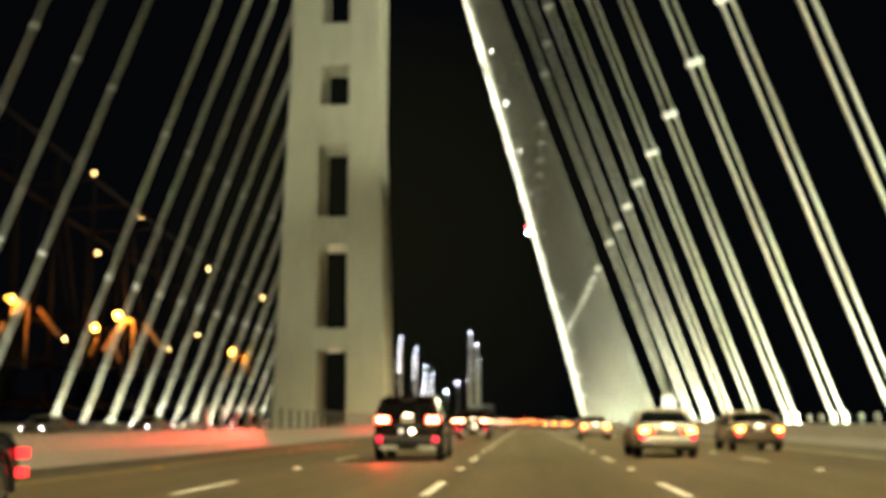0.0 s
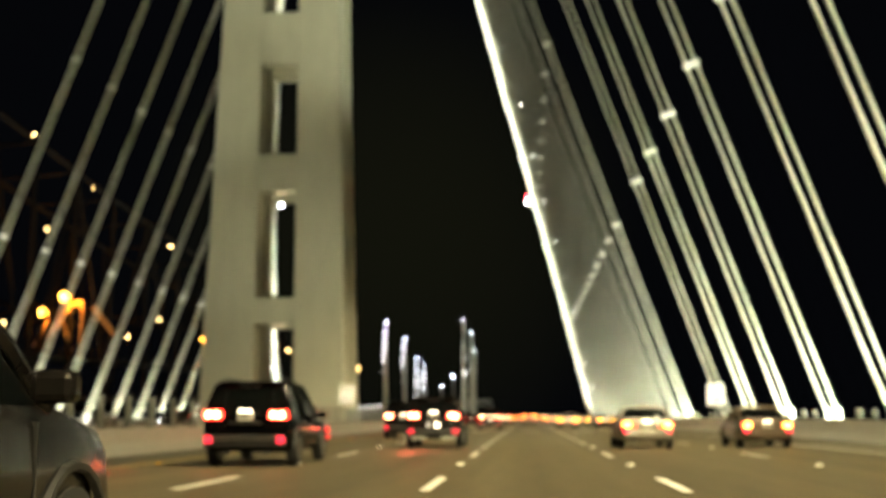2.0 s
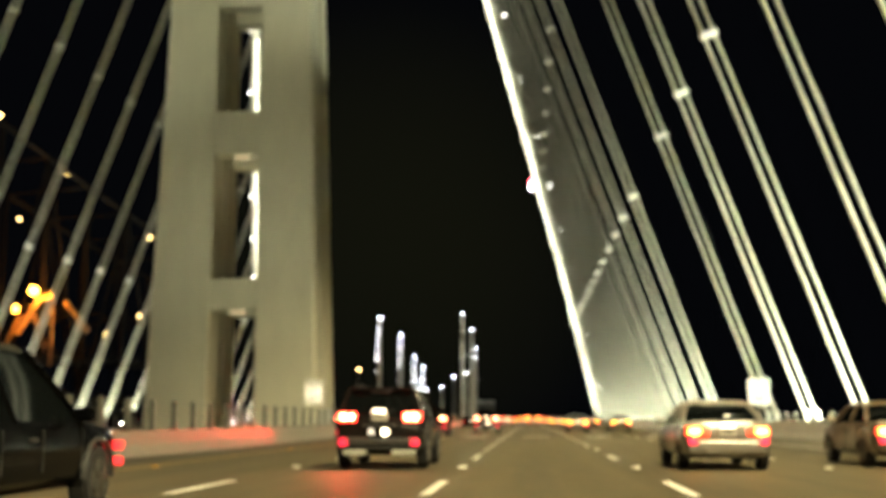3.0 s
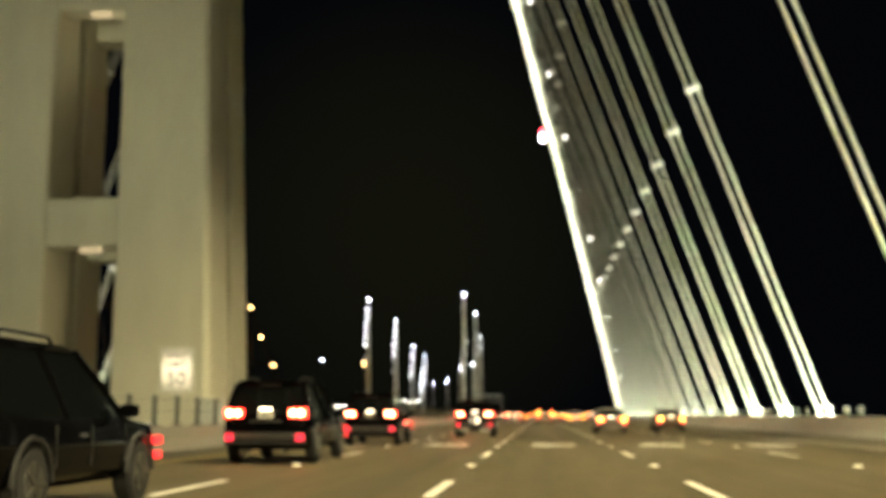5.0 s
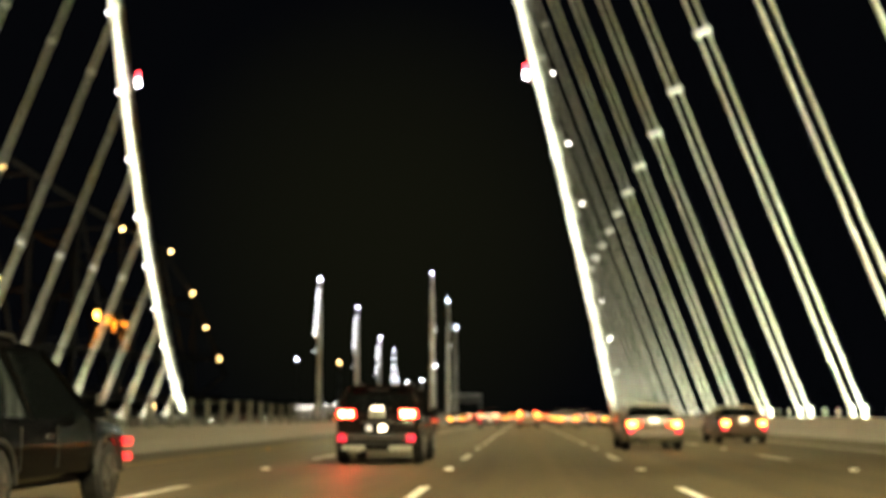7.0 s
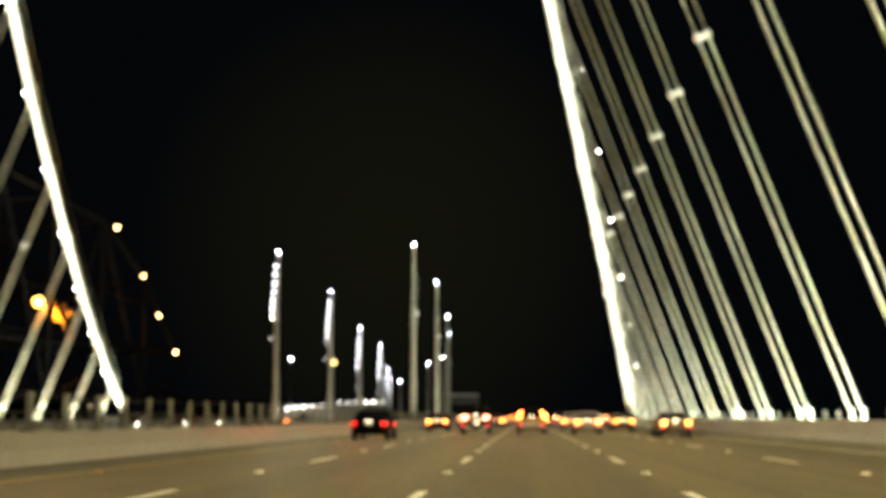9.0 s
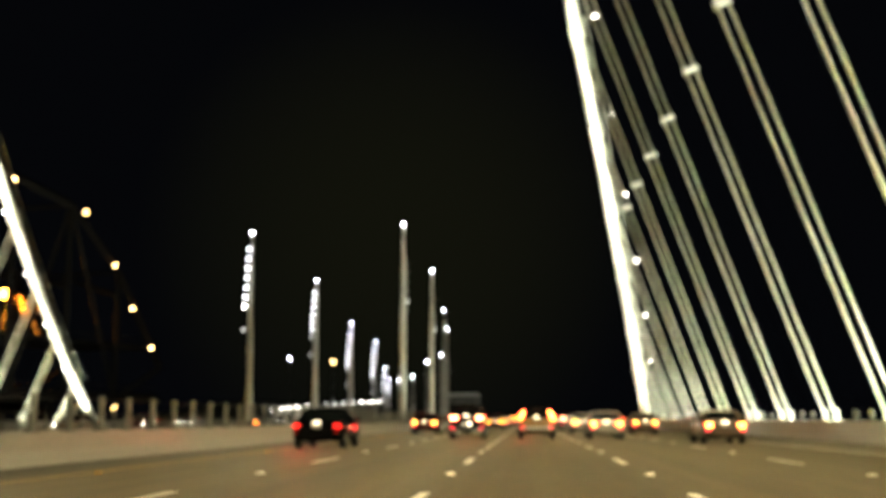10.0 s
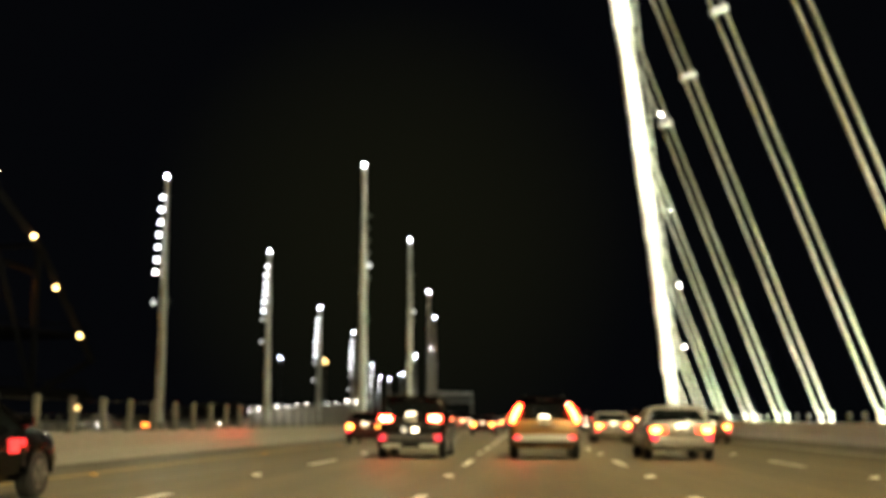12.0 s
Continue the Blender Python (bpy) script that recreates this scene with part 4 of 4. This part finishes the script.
for x, y, z in ((-86.9, 226.6, 50.5), (-85.5, 252, 46.0), (-72.0, 259.7, 35.2), (-68.3, 298, 32.6), (-64.8, 314.5, 31.0), (-62.2, 320.4, 23.9), (-60.7, 324.5, 17.8), (-59.1, 329.1, 12.0), (-99.2, 263, 39.6), (-122.3, 275, 30.1), (-77.7, 272.3, 21.4)):
    truss_lamp(x + 0.25, y - 1.2, z, False)
BRACES = (((-3.2, 1.2, -7.5), (0.6, 1.2, -1.2), 0.5), ((0.6, 1.2, -1.2), (3.0, 1.2, -0.9), 0.55), ((5.2, 1.2, -1.8), (9.4, 1.2, -7.0), 0.45), ((3.0, 1.2, -13), (3.0, 1.2, -0.9), 0.22))
STUB = (((0.8, 1.2, -0.9), (4.2, 1.2, -0.6), 0.8), ((0.8, 1.2, -1.2), (-2.0, 1.2, -7.0), 0.35), ((3.4, 1.2, -1.2), (6.0, 1.2, -8.0), 0.4), ((2.0, 2.4, -2.4), (5.5, 2.4, -2.0), 1.0))
for x, y, z, braces, watts in ((-85.6, 239.5, 23.1, BRACES, 13000), (-98.1, 259.8, 22.1, STUB[1:3], 6000), (-97.5, 214.0, 24.0, BRACES, 9000), (-84.3, 331, 21.0, STUB, 20000)):
    truss_lamp(x, y, z, True, 8.0)
    d = bpy.data.lights.new("sodium_lamp", "POINT")
    d.energy, d.color, d.shadow_soft_size = watts, (1.0, 0.38, 0.04), 0.4
    o = new("sodium_lamp", d)
    o.location = (x + 1.5, y - 1.6, z - 0.6)
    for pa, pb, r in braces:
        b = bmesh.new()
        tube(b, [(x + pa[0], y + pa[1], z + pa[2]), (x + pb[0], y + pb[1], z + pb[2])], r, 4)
        part("knee_brace", b, M_TRUSSLIT, old)
for s in (0.28, 0.55):
    d = bpy.data.lights.new("sodium_lamp", "POINT")
    d.energy, d.color, d.shadow_soft_size = 1200, (1.0, 0.36, 0.04), 0.6
    o = new("sodium_lamp", d)
    o.location = at(LEN * s, 9.0, 17.0)
    truss_lamp(*at(LEN * s, 9.0, 18.0), False, 6.0)

# ---- ramp with its row of lamps, beyond the bridge end ----
ramp_wall = empty("ramp", (0, 0, 0), "pale concrete ramp wall with a row of white lamps on top", "ramp")
b = bmesh.new()
RP = [(-77.0, 500.0), (-70.0, 503.0), (-62.0, 506.0), (-54.0, 510.0), (-46.5, 515.0)]
RZ = [3.0, 4.0, 4.9, 5.4, 5.6]
for (xa, ya), (xb, yb), za, zb in zip(RP, RP[1:], RZ, RZ[1:]):
    q = [b.verts.new(v) for v in ((xa, ya, 0), (xb, yb, 0), (xb, yb, zb), (xa, ya, za), (xa - 0.3, ya + 1.2, 0), (xb - 0.3, yb + 1.2, 0), (xb - 0.3, yb + 1.2, zb), (xa - 0.3, ya + 1.2, za))]
    for f in ((0, 1, 2, 3), (5, 4, 7, 6), (3, 2, 6, 7)):
        b.faces.new([q[k] for k in f])
part("wall", b, M_CONC, ramp_wall)
for k in range(13):
    f = k / 12 * (len(RP) - 1.001)
    i = int(f)
    x = RP[i][0] + (RP[i + 1][0] - RP[i][0]) * (f - i)
    y = RP[i][1] + (RP[i + 1][1] - RP[i][1]) * (f - i)
    zt = RZ[i] + (RZ[i + 1] - RZ[i]) * (f - i)
    b = bmesh.new()
    tube(b, [(x, y + 0.6, zt - 0.2), (x, y + 0.6, zt + 0.5)], 0.07, 5)
    lamp = part("lamp_post", b, M_STEEL, ramp_wall)
    b = bmesh.new()
    bright = k in (1, 2, 3, 10, 11, 12)
    ball(b, (x, y + 0.5, zt + 0.65 + (0.12 if k % 3 == 1 else 0.0)), 0.26 if bright else 0.17, 10, 7)
    part("lamp_globe", b, M_RAMPLED if bright else M_SMALLLED, lamp, "glowing white lamp")
d = bpy.data.lights.new("ramp_lamp", "POINT")
d.energy, d.color, d.shadow_soft_size = 6000, (1.0, 0.95, 0.8), 0.5
o = new("ramp_lamp", d)
o.location = (-66.0, 494.0, 7.0)

for s in (0.08, 0.45, 0.82):
    b = bmesh.new()
    for off in (1.5, 17.5):
        tube(b, [at(LEN * s, off, -50.5), at(LEN * s, off, BOTTOM)], [1.6, 1.1], 8)
    tube(b, [at(LEN * s, 0.5, BOTTOM - 1.5), at(LEN * s, 18.5, BOTTOM - 1.5)], 1.1, 6)
    part("pier", b, M_TRUSSUNLIT, old)
spot("pole_luminaire", (-15.8, 374.2, 16.0), (-16.0, 432.0, 6.0), 9000, 60, colour=(1.0, 0.95, 0.8), blend=0.9)

# ---- overhead sign far down the road ----
gantry = empty("sign_gantry", (-16.0, 432.0, 0), "dark overhead sign panel on two steel posts", "sign gantry")
b = bmesh.new()
box(b, -3.6, 3.6, -0.1, 0.1, 5.0, 6.5, 0.03)
part("panel", b, M_POST, gantry)
b = bmesh.new()
box(b, -3.7, 3.7, -0.9, -0.5, 4.75, 4.95, 0.03)
part("lamp_tray", b, M_STEEL, gantry)
b = bmesh.new()
box(b, -4.1, 4.1, -0.2, 0.3, 6.55, 7.05, 0.04)
part("top_beam", b, M_WHITE, gantry, "pale painted top beam")
for s in (-1, 1):
    b = bmesh.new()
    tube(b, [(s * 3.9, 0.2, 0), (s * 3.9, 0.2, 6.6)], 0.14, 8)
    part("post", b, M_STEEL, gantry)

# ---- amber warning lamp on a cross beam between the decks ----
bm = bmesh.new()
box(bm, mirror_x(-13.4), -13.4, 247.6, 250.4, -2.6, -0.02, 0.1)
tagged(obj_of("cross_beam", bm, M_WHITE), "pale painted steel cross beam between the two decks", "bridge beam", kind="structure")
warn = empty("warning_lamp", (-23.7, 249.0, -0.02), "small amber warning lamp on a short steel post", "lamp")
b = bmesh.new()
tube(b, [(0, 0, 0), (0, 0, 0.65)], 0.05, 8)
box(b, -0.15, 0.15, -0.15, 0.15, 0.0, 0.04, 0.01)
part("post", b, M_POST, warn)
b = bmesh.new()
box(b, -0.18, 0.18, -0.06, 0.06, 0.65, 0.82, 0.04)
part("lens", b, M_AMBER, warn, "glowing amber lens")

# ---- cabinet by the tower, lights on the far shore ----
cab = empty("utility_cabinet", (-14.3, 123.5, 0.0), "pale steel utility cabinet behind the inner barrier", "cabinet")
b = bmesh.new()
box(b, -0.45, 0.45, -0.4, 0.4, 0.0, 1.75, 0.04)
part("cabinet_body", b, M_STEEL, cab)
b = bmesh.new()
box(b, -0.38, 0.38, -0.43, -0.405, 0.2, 1.6, 0.01)
part("cabinet_door", b, M_STEEL, cab)
bm = bmesh.new()
box(bm, -15.2, -13.35, 120.0, 127.0, -0.3, 0.0)
tagged(obj_of("service_ledge", bm, M_CONC), "concrete ledge between deck and tower", "ledge", kind="structure")


def shore_lamp(x, y, z, mat, r, label):
    s = empty("shore_lamp", (x, y, 0), label, "lamp", "lamps on the far shore")
    b = bmesh.new()
    tube(b, [(0, 0, -50), (0, 0, z - r)], 0.25, 6)
    part("post", b, M_STEEL, s)
    b = bmesh.new()
    ball(b, (0, 0, z), r, 10, 7)
    part("lamp_globe", b, mat, s)


shore_lamp(-178, 1021, 45.8, M_LEDTOP, 0.6, "distant cold white lamp on the dark shore")
shore_lamp(-126, 906, 37.6, M_SODIUMSMALL, 0.9, "distant amber lamp on the dark shore")
shore_lamp(-128.7, 508, 4.6, M_SODIUMSMALL, 0.35, "amber lamp low on the dark shore")
shore_lamp(-140.7, 508, 4.9, M_WARMLENS, 0.35, "dim amber lamp low on the dark shore")
hill = bmesh.new()
bmesh.ops.create_grid(hill, x_segments=60, y_segments=30, size=1.0)
for v in hill.verts:
    x, y = v.co.x * 700 - 150, 1300 + v.co.y * 380
    h = 70 * math.exp(-((x + 250) / 330) ** 2 - ((y - 1350) / 260) ** 2) + 14 * noise.noise(Vector((x * 0.006, y * 0.006, 0.3)))
    v.co = Vector((x, y, -52 + h))
tagged(obj_of("hill", hill, M_HILL), "dark wooded island hillside behind the bridge", "hill", kind="structure")
